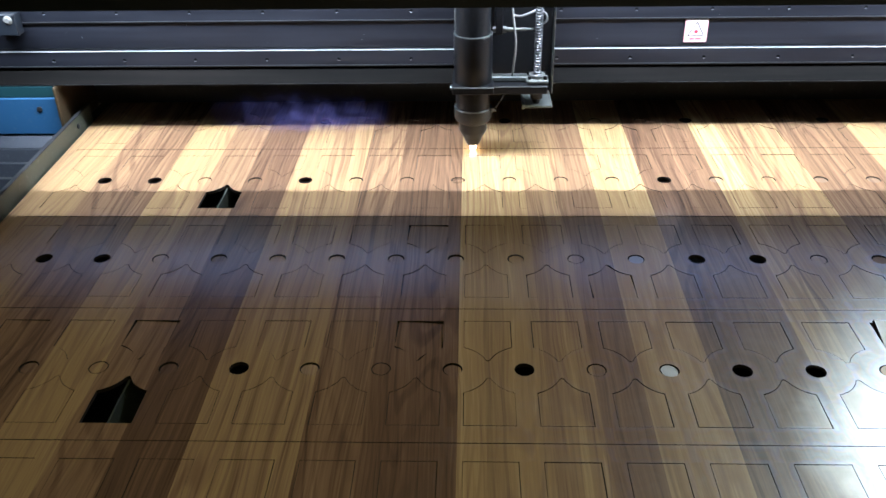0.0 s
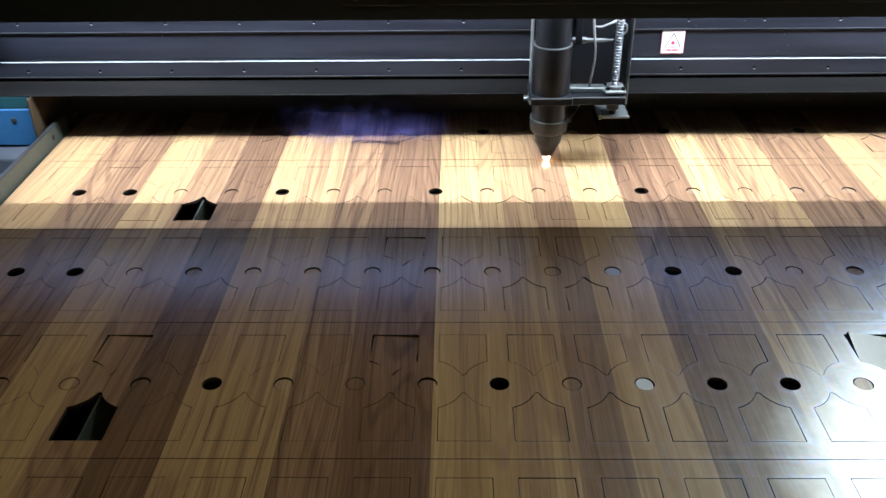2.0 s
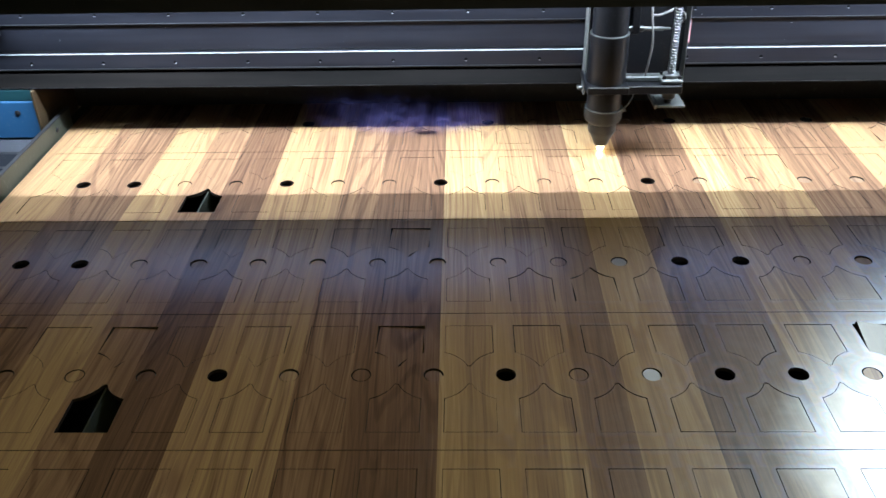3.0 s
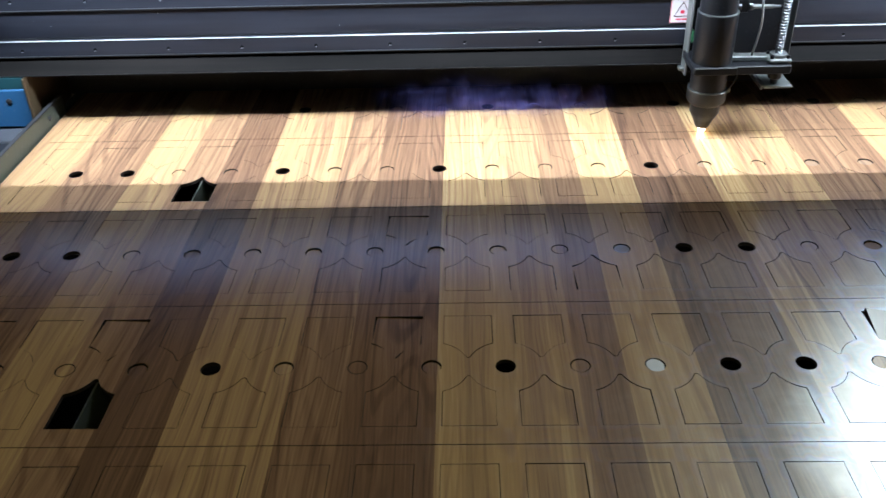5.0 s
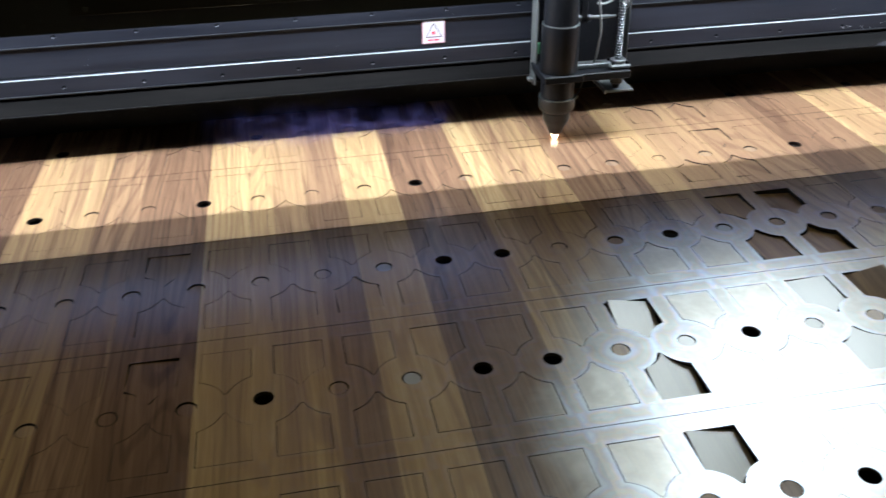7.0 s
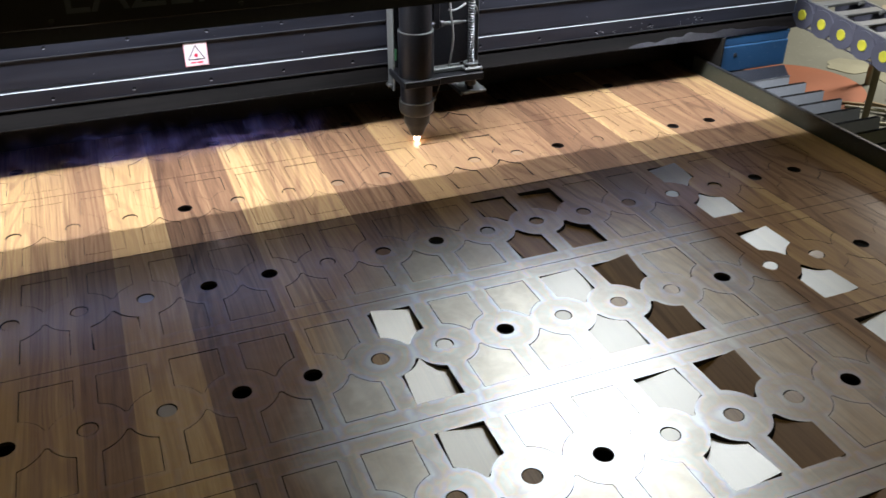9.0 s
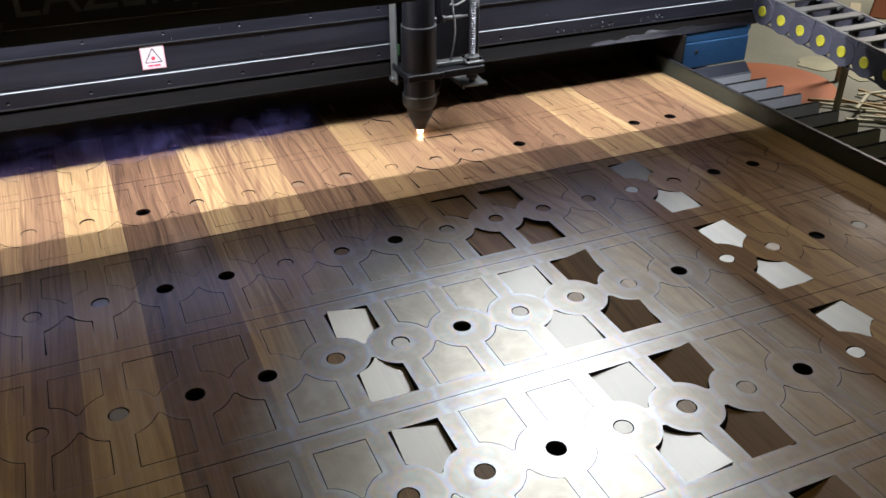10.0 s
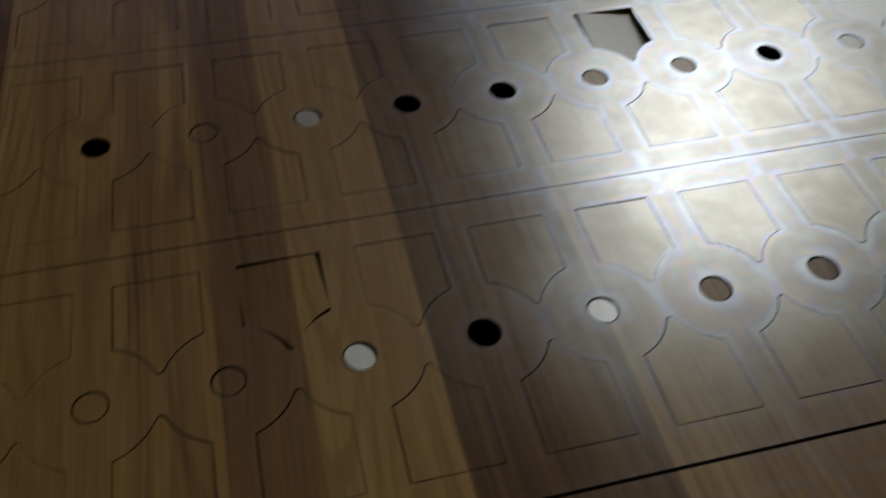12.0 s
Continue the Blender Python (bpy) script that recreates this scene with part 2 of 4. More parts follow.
def streaked(name, dark, pale, rough, spec):
    """Dark metal with long streaks along x; their paler colour stands for soft gloss."""
    t = Tree(name)
    at = t.local()
    long = t.noise(t.scaled(at, 3.5, 90, 90), 1.0, 4.0, 0.6)
    cloud = t.noise(t.scaled(at, 5, 14, 14), 1.0, 4.0, 0.6)
    fine = t.noise(at, 300, 4.0, 0.65)
    gloss_mask = t.math("ADD", t.math("MULTIPLY", long, 0.6), t.math("MULTIPLY", cloud, 0.4))
    col = t.mix(t.step(gloss_mask, 0.36, 0.66), dark, pale)
    col = t.mix(t.step(fine, 0.66, 0.82, 0.0, 0.25), col, tuple(c + 0.03 for c in pale))
    t.set(colour=col, rough=t.math("MULTIPLY_ADD", gloss_mask, 0.24, rough - 0.12), spec=spec)
    t.bump(t.math("ADD", fine, long), 0.12, 0.0004)
    return t.mat


def plain_glow(name, colour, power):
    t = Tree(name)
    return t.set(colour=(0.0, 0.0, 0.0), glow=colour, power=power, rough=0.5)


def brushed(name, colour, rough, along="x", metal=1.0):
    t = Tree(name)
    at = t.local()
    s = {"x": (4, 400, 400), "y": (400, 4, 400), "z": (400, 400, 4)}[along]
    n = t.noise(t.scaled(at, *s), 1.0, 3.0)
    spots = t.noise(at, 55, 5.0, 0.7)
    col = t.mix(t.step(spots, 0.45, 0.75), colour, tuple(c * 0.55 for c in colour))
    t.set(colour=col, metal=metal, rough=t.math("MULTIPLY_ADD", n, 0.2, rough - 0.1))
    t.bump(n, 0.12, 0.0003)
    return t.mat


def smoke_matter():
    """Thin drifting smoke: threads of fine droplets that scatter light, thickest near the board, with gaps between."""
    t = Tree("thin_smoke")
    at = t.local()
    sep = t.node("ShaderNodeSeparateXYZ")
    t.put(sep.inputs[0], at)
    info = t.node("ShaderNodeObjectInfo").outputs["Random"]
    comb = t.node("ShaderNodeCombineXYZ")
    t.put(comb.inputs[0], t.math("MULTIPLY", info, 9.0)), t.put(comb.inputs[1], t.math("MULTIPLY", info, 4.0))
    shift = t.node("ShaderNodeVectorMath", operation="ADD")
    t.put(shift.inputs[0], t.scaled(at, 1.7, 1.0, 0.8)), t.put(shift.inputs[1], comb.outputs[0])
    cloud = t.noise(shift.outputs[0], 1.3, 4.0, 0.55, 0.9)
    width = t.step(t.math("ABSOLUTE", sep.outputs[0]), 0.15, 0.98, 1.0, 0.0)
    # ragged top: the threads end at different heights
    top = t.math("MULTIPLY_ADD", t.noise(t.scaled(shift.outputs[0], 1.6, 0.4, 0.3), 1.5, 3.0, 0.6), 1.5, -0.75)
    height = t.math("MULTIPLY", t.step(t.math("ADD", sep.outputs[2], top), -0.9, 0.75, 1.0, 0.0), t.step(sep.outputs[2], -1.0, -0.45))
    a = t.math("MULTIPLY", t.math("MULTIPLY", width, height), t.math("MULTIPLY", t.step(cloud, 0.32, 0.78), 0.21))
    nt = t.nt
    front, back, clear = t.node("ShaderNodeBsdfDiffuse"), t.node("ShaderNodeBsdfTranslucent"), t.node("ShaderNodeBsdfTransparent")
    both, mixed = t.node("ShaderNodeMixShader"), t.node("ShaderNodeMixShader")
    for b in (front, back):
        b.inputs[0].default_value = (0.35, 0.33, 0.92, 1)
    nt.links.new(front.outputs[0], both.inputs[1]), nt.links.new(back.outputs[0], both.inputs[2])
    t.put(mixed.inputs[0], a)
    nt.links.new(clear.outputs[0], mixed.inputs[1]), nt.links.new(both.outputs[0], mixed.inputs[2])
    nt.links.new(mixed.outputs[0], nt.nodes["Material Output"].inputs[0])
    return t.mat


M = {
    # loose pieces use three veneer copies: lit, half lit and shaded, by their coat
    "veneer": veneer("walnut_veneer", 1.0), "lit_copy": veneer("walnut_veneer_lit", 0.0, 0.30), "bare": veneer("walnut_veneer_shaded", 0.0, 0.03), "half_lit_copy": veneer("walnut_veneer_half_lit", 0.0, 0.15), "char": charred(),
    "beam": streaked("black_anodised_beam", (0.0068, 0.0076, 0.0118), (0.0155, 0.0170, 0.0245), 0.40, 0.50),
    "groove_shade": painted("painted_groove_shade", (0.006, 0.006, 0.008), 0.6, 0.1),
    "lip": streaked("streaked_flange", (0.0020, 0.0017, 0.0016), (0.0085, 0.0072, 0.0068), 0.60, 0.04),
    "bead": painted("grey_bead", (0.055, 0.056, 0.062), 0.4, 0.5, 50, 0.4),
    "slat_shaded": painted("shaded_slat_metal", (0.030, 0.036, 0.052), 0.45, 0.5, 40, 0.25),
    "hood": painted("navy_black_hood", (0.010, 0.014, 0.022), 0.5, 0.25, 30),
    "hood_inside": painted("blue_bounce_lining", (0.22, 0.31, 0.62), 0.5, 0.2, 30),
    "plate_black": painted("black_sign_plate", (0.004, 0.004, 0.005), 0.35, 0.1, 30),
    "letter": painted("dull_blue_lettering", (0.078, 0.090, 0.125), 0.5, 0.05),
    "steel": brushed("polished_steel", (0.16, 0.165, 0.17), 0.34),
    "glint_pale": painted("painted_glint", (0.34, 0.35, 0.375), 0.5, 0.1, 30, bump=0.02),
    "alu": brushed("raw_aluminium", (0.22, 0.235, 0.235), 0.42),
    "alu_white": painted("pale_alloy", (0.16, 0.17, 0.165), 0.45, 0.3, 40, 0.3),
    "galv": painted("galvanised_strip", (0.075, 0.085, 0.066), 0.42, 0.8, 35, 0.2),
    "slat": painted("slat_metal", (0.36, 0.385, 0.43), 0.45, 0.5, 40, 0.25),
    "slat_edge": painted("black_slat_edge", (0.008, 0.008, 0.009), 0.85, 0.0, spec=0.1),
    "black": painted("black_tube", (0.0080, 0.0085, 0.0108), 0.38, 0.3, 60, spec=0.30),
    "cone": painted("grey_nozzle", (0.034, 0.034, 0.032), 0.42, 0.25, 60, 0.5),
    "blue": painted("blue_machine_paint", (0.028, 0.104, 0.235), 0.42, 0.5, 35),
    "teal": painted("dark_teal_paint", (0.012, 0.055, 0.068), 0.45, 0.4, 35),
    "rust": painted("scorched_metal", (0.075, 0.05, 0.024), 0.55, 0.5, 40, 0.4),
    "dark": painted("near_black", (0.020, 0.019, 0.017), 0.85, 0.2, spec=0.06),
    "chain": painted("grey_violet_plastic", (0.115, 0.115, 0.15), 0.45, 0.35, 50),
    "chain_bar": painted("grey_plastic_bar", (0.21, 0.215, 0.21), 0.45, 0.35, 50),
    "yellow": painted("yellow_plastic", (0.78, 0.72, 0.06), 0.45, 0.15, 60),
    "floor": painted("dusty_concrete", (0.185, 0.195, 0.158), 0.75, 0.5, 9, bump=0.3),
    "wall": painted("dull_plaster", (0.50, 0.47, 0.42), 0.85, 0.4, 6),
    "orange": painted("terracotta_board", (0.36, 0.118, 0.052), 0.7, 0.3, 12),
    "wood_raw": painted("raw_timber", (0.42, 0.30, 0.16), 0.7, 0.5, 30),
    "post": painted("weathered_post", (0.40, 0.35, 0.23), 0.7, 0.5, 30),
    "paper": painted("crumpled_paper", (0.56, 0.55, 0.42), 0.8, 0.4, 20),
    "rear": painted("grey_baffle_metal", (0.062, 0.062, 0.055), 0.7, 0.5, 25, spec=0.2),
    "card": painted("dusty_card", (0.30, 0.30, 0.215), 0.8, 0.5, 20),
    "white": painted("white_label", (0.78, 0.72, 0.75), 0.4, 0.05, 60, bump=0.02),
    "red": painted("red_print", (0.70, 0.05, 0.10), 0.4, 0.05, 60, bump=0.02),
    "pink": painted("faded_red_border", (0.74, 0.30, 0.34), 0.4, 0.05, 60, bump=0.02),
    "ink": painted("brown_black_ink", (0.10, 0.03, 0.04), 0.4, 0.05, 60, bump=0.02),
    "wire": painted("grey_cable", (0.22, 0.22, 0.215), 0.45, 0.1, 60),
    "green": painted("green_terminal", (0.03, 0.14, 0.06), 0.4, 0.1, 60),
    "spark": plain_glow("burning_spot", (1.0, 0.74, 0.48), 20.0),
    "diode": plain_glow("diode_strip", (1.0, 0.97, 0.95), 3.0),
    "smoke": smoke_matter(),
    "soot_smear": painted("soot_and_resin", (0.016, 0.016, 0.024), 0.36, 0.9, 90, spec=0.4, bump=0.6),
    "char_mark": painted("white_paste", (0.7, 0.7, 0.72), 0.6, 0.2, 60),
}


# ---- mesh helpers ----
def linked(name, bm, material, parent=None, label=""):
    me = bpy.data.meshes.new(name)
    bm.normal_update()
    bm.to_mesh(me)
    bm.free()
    for m in material if isinstance(material, (list, tuple)) else (material,):
        me.materials.append(m)
    ob = new(name, me)
    if parent:
        ob.parent = parent
    if label:
        ob["label"] = label
    return ob


def part(name, bm, material, parent, label=""):
    """One mesh under a thing or under a part."""
    return linked(name, bm, material, parent, label)


def thing(name, at, label, category, group="", kind=""):
    ob = new(name)
    ob.matrix_world = at
    ob.empty_display_size = 0.02
    return tagged(ob, label, category, group, kind)


def box(x0, x1, y0, y1, z0, z1, bevel=0.0, seg=1, bm=None, turn=None):
    own = bmesh.new()
    bmesh.ops.create_cube(own, size=1)
    for v in own.verts:
        v.co = Vector((x0 + (v.co.x + 0.5) * (x1 - x0), y0 + (v.co.y + 0.5) * (y1 - y0), z0 + (v.co.z + 0.5) * (z1 - z0)))
    if bevel:
        bmesh.ops.bevel(own, geom=own.edges[:], offset=bevel, segments=seg, affect="EDGES", profile=0.5)
    if turn:
        own.transform(turn)
    return merge(bm, own)


def merge(bm, own):
    if bm is None:
        return own
    me = bpy.data.meshes.new("tmp")
    own.to_mesh(me)
    own.free()
    bm.from_mesh(me)
    bpy.data.meshes.remove(me)
    return bm


def lathe(profile, seg=32, centre=(0, 0, 0), axis="z", bm=None, smooth=True):
    """A turned shape from (radius, height) pairs, closed at both ends."""
    own = bmesh.new()
    rings = []
    for r, h in profile:
        rings.append([own.verts.new((r * math.cos(a), r * math.sin(a), h)) for a in [2 * math.pi * k / seg for k in range(seg)]])
    for a, b in zip(rings, rings[1:]):
        for k in range(seg):
            own.faces.new((a[k], a[(k + 1) % seg], b[(k + 1) % seg], b[k])).smooth = smooth
    own.faces.new(rings[0][::-1])
    own.faces.new(rings[-1])
    bmesh.ops.recalc_face_normals(own, faces=own.faces[:])
    for e in own.edges:
        if len(e.link_faces) == 2 and e.link_faces[0].normal.angle(e.link_faces[1].normal, 0) > 0.6:
            e.smooth = False
    turn = {"z": Matrix(), "x": pose(0, 0, 0, 0, 90, 0), "y": pose(0, 0, 0, -90, 0, 0)}[axis]
    own.transform(Matrix.Translation(centre) @ turn)
    return merge(bm, own)


def tube(points, r, seg=8, bm=None):
    """A round cable through points."""
    own = bmesh.new()
    pts = [Vector(p) for p in points]
    rings = []
    for k, p in enumerate(pts):
        d = (pts[min(k + 1, len(pts) - 1)] - pts[max(k - 1, 0)]).normalized()
        q = d.to_track_quat("Z", "Y")
        rings.append([own.verts.new(p + q @ Vector((r * math.cos(a), r * math.sin(a), 0))) for a in [2 * math.pi * j / seg for j in range(seg)]])
    for a, b in zip(rings, rings[1:]):
        for j in range(seg):
            own.faces.new((a[j], a[(j + 1) % seg], b[(j + 1) % seg], b[j])).smooth = True
    own.faces.new(rings[0][::-1]), own.faces.new(rings[-1])
    bmesh.ops.recalc_face_normals(own, faces=own.faces[:])
    return merge(bm, own)


def arc_points(ctrl, n=14):
    """A smooth line through control points (Catmull-Rom)."""
    c = [Vector(p) for p in ctrl]
    c = [c[0] * 2 - c[1]] + c + [c[-1] * 2 - c[-2]]
    out = []
    for k in range(1, len(c) - 2):
        for s in range(n):
            u = s / n
            a, b, d, e = c[k - 1], c[k], c[k + 1], c[k + 2]
            out.append(0.5 * ((2 * b) + (d - a) * u + (2 * a - 5 * b + 4 * d - e) * u * u + (3 * b - a - 3 * d + e) * u ** 3))
    return out + [c[-2]]


def prism(outline, z0, z1, bm=None, side=0):
    """A flat plate from an outline (x, y), the sides with material slot side."""
    own = bmesh.new()
    top = [own.verts.new((x, y, z1)) for x, y in outline]
    low = [own.verts.new((x, y, z0)) for x, y in outline]
    own.faces.new(top), own.faces.new(low[::-1])
    for k in range(len(top)):
        f = own.faces.new((top[k], low[k], low[(k + 1) % len(top)], top[(k + 1) % len(top)]))
        f.material_index = side
    bmesh.ops.recalc_face_normals(own, faces=own.faces[:])
    return merge(bm, own)


def profile_bar(section, x0, x1):
    """A bar along x from a closed section of (y, z) points."""
    bm = bmesh.new()
    a = [bm.verts.new((x0, y, z)) for y, z in section]
    b = [bm.verts.new((x1, y, z)) for y, z in section]
    bm.faces.new(a), bm.faces.new(b[::-1])
    for k in range(len(a)):
        bm.faces.new((a[k], b[k], b[(k + 1) % len(a)], a[(k + 1) % len(a)]))
    bmesh.ops.recalc_face_normals(bm, faces=bm.faces[:])
    return bm


# ---- the workshop ----
def setting(name, bm, material, label, category):
    return tagged(linked(name, bm, material), label, category, kind="structure")


FLOOR = -0.80
setting("floor", box(-5, 6, -5, 6, FLOOR - 0.1, FLOOR), M["floor"], "dusty grey-green concrete workshop floor", "floor")
# unseen walls and ceiling, added to close the room; their pale colour bounces light
setting("wall_north", box(-5.2, 6.2, 6, 6.2, FLOOR - 0.1, 3.0), M["wall"], "dull plastered workshop wall", "wall")
setting("wall_south", box(-5.2, 6.2, -5.2, -5, FLOOR - 0.1, 3.0), M["wall"], "dull plastered workshop wall", "wall")
setting("wall_west", box(-5.2, -5, -5, 6, FLOOR - 0.1, 3.0), M["wall"], "dull plastered workshop wall", "wall")
setting("wall_east", box(6, 6.2, -5, 6, FLOOR - 0.1, 3.0), M["wall"], "dull plastered workshop wall", "wall")
setting("ceiling", box(-5.2, 6.2, -5.2, 6.2, 3.0, 3.2), M["wall"], "dull workshop ceiling", "ceiling")


# ---- the cut wood sheet ----
THICK, KERF = 0.003, 0.00031
X_LEFT, X_RIGHT = -0.466, 0.834          # the sheet
E_LEFT, E_RIGHT = -0.4565, 0.8065        # the cut strips
ROWS_CUT = range(-1, 6)                  # rows of holes; row 3 lies on y = 0
HOLE_R = 0.0066


def row_y(r):
    return (3 - r) * STRIP


def shield(grow=0.0, flip=False, steps=6):
    """The outline of a cut piece round its own middle line: straight sides, two hollow arcs that meet in a rounded tip."""
    w, top, rad = 0.0172 + grow, 0.0560 + grow, 0.0256 - grow
    pts = [(-w, top), (-w, math.sqrt(rad ** 2 - (0.025 - w) ** 2))]
    a0 = math.atan2(pts[1][1], 0.025 - w)
    a1 = math.atan2(0.0098 - grow, math.sqrt(rad ** 2 - 0.0098 ** 2))
    left = []
    for k in range(1, steps + 1):
        a = a0 + (a1 - a0) * k / steps
        left.append((-0.025 + rad * math.cos(a), rad * math.sin(a)))
    left = [p for p in left if p[0] < -0.0012]
    pts += left + [(0.0, 0.0092 - grow)] + [(-x, y) for x, y in reversed(left)] + [(-x, y) for x, y in (pts[1], pts[0])]
    return [(x, -y) for x, y in pts][::-1] if flip else pts


def ring(r, n=24):
    return [(r * math.cos(2 * math.pi * k / n), r * math.sin(2 * math.pi * k / n)) for k in range(n)]


from mathutils.geometry import delaunay_2d_cdt


def strip_mesh(r):
    """One strip of the sheet with all its openings, top, underside and burnt walls."""
    y0 = row_y(r)
    gap = KERF if r > 1 else KERF * 0.5
    lo = STRIP / 2 - KERF
    loops = [[(E_LEFT + KERF, y0 - lo), (E_RIGHT - KERF, y0 - lo), (E_RIGHT - KERF, y0 + lo), (E_LEFT + KERF, y0 + lo)]]
    for c in range(-9, 16):
        x = (c + 0.5) * PITCH
        for flip in (False, True):
            loops.append([(x + a, y0 + b) for a, b in shield(gap * (0.6 if x < -0.02 else 1.0), flip)])
    for i in range(-8, 16):
        loops.append([(i * PITCH + a, y0 + b) for a, b in ring(HOLE_R + gap)])
    verts, edges = [], []
    for loop in loops:
        k = len(verts)
        verts += [Vector(p) for p in loop]
        edges += [(k + j, k + (j + 1) % len(loop)) for j in range(len(loop))]
    v2, e2, faces = delaunay_2d_cdt(verts, edges, [], 1, 1e-7)[:3]

    def cut_out(px, py):
        for c in {round(px / PITCH - 0.5), round(px / PITCH - 0.5) + 1, round(px / PITCH - 0.5) - 1}:
            for loop in near.get(c, ()):
                inside = False
                for (ax, ay), (bx, by) in zip(loop, loop[1:] + loop[:1]):
                    if (ay > py) != (by > py) and px < (bx - ax) * (py - ay) / (by - ay) + ax:
                        inside = not inside
                if inside:
                    return True
        return False

    near = {}
    for loop in loops[1:]:
        near.setdefault(round(sum(p[0] for p in loop) / len(loop) / PITCH - 0.5), []).append(loop)
    faces = [f for f in faces if not cut_out(sum(v2[k].x for k in f) / len(f), sum(v2[k].y for k in f) / len(f))]
    bm = bmesh.new()
    top = [bm.verts.new((p.x, p.y, 0)) for p in v2]
    low = [bm.verts.new((p.x, p.y, -THICK)) for p in v2]
    used = {}
    for f in faces:
        f = list(f)
        bm.faces.new([top[k] for k in f])
        bm.faces.new([low[k] for k in reversed(f)])
        for a, b in zip(f, f[1:] + f[:1]):
            key = (min(a, b), max(a, b))
            used.setdefault(key, []).append((a, b))
    for pairs in used.values():
        if len(pairs) == 1:
            a, b = pairs[0]
            bm.faces.new((top[a], low[a], low[b], top[b])).material_index = 1
    bmesh.ops.recalc_face_normals(bm, faces=bm.faces[:])
    return bm


sheet = thing("wood_sheet", pose(0, 0, 0), "large walnut-veneered board laser cut into strips of shields and discs", "wood board")
for x0, x1, y0, y1 in ((X_LEFT, E_LEFT, -0.62, 0.646), (E_RIGHT, X_RIGHT, -0.62, 0.646), (E_LEFT, E_RIGHT, -0.62, -2.5 * STRIP - 0.0012), (X_LEFT, X_RIGHT, 0.6465, 1.0)):
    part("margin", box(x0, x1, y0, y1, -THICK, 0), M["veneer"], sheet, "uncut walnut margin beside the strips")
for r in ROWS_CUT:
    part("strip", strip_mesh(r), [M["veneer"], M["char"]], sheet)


def piece_mesh(name, outline, face="veneer"):
    bm = bmesh.new()
    top = [bm.verts.new((x, y, 0)) for x, y in outline]
    low = [bm.verts.new((x, y, -THICK)) for x, y in outline]
    bm.faces.new(top)
    for k in range(len(top)):
        bm.faces.new((top[k], low[k], low[(k + 1) % len(top)], top[(k + 1) % len(top)])).material_index = 1
    bmesh.ops.recalc_face_normals(bm, faces=bm.faces[:])
    if sum(f.normal.z for f in bm.faces if len(f.verts) > 4) < 0:
        bmesh.ops.reverse_faces(bm, faces=bm.faces[:])
    bmesh.ops.triangulate(bm, faces=[f for f in bm.faces if len(f.verts) > 4])
    me = bpy.data.meshes.new(name)
    bm.to_mesh(me)
    bm.free()
    me.materials.append(M[face])
    me.materials.append(M["char"])
    return me


MID = 0.036
UP = piece_mesh("shield_up", [(x, y - MID) for x, y in shield(-KERF * 0.6, False, 5)])
DOWN = piece_mesh("shield_down", [(x, y + MID) for x, y in shield(-KERF * 0.6, True, 5)])
DISC = piece_mesh("disc", ring(HOLE_R - 0.00045, 20))
UP_LIT = piece_mesh("shield_up_lit", [(x, y - MID) for x, y in shield(-KERF * 0.6, False, 5)], "lit_copy")
DOWN_LIT = piece_mesh("shield_down_lit", [(x, y + MID) for x, y in shield(-KERF * 0.6, True, 5)], "lit_copy")
UP_HALF_LIT = piece_mesh("shield_up_half_lit", [(x, y - MID) for x, y in shield(-KERF * 0.6, False, 5)], "half_lit_copy")
DOWN_HALF_LIT = piece_mesh("shield_down_half_lit", [(x, y + MID) for x, y in shield(-KERF * 0.6, True, 5)], "half_lit_copy")
UP_SHADED = piece_mesh("shield_up_shaded", [(x, y - MID) for x, y in shield(-KERF * 0.6, False, 5)], "bare")
DOWN_SHADED = piece_mesh("shield_down_shaded", [(x, y + MID) for x, y in shield(-KERF * 0.6, True, 5)], "bare")
DISC_SHADED = piece_mesh("disc_shaded", ring(HOLE_R - 0.00045, 20), "bare")
DISC_LIT = piece_mesh("disc_lit", ring(HOLE_R - 0.00045, 20), "lit_copy")

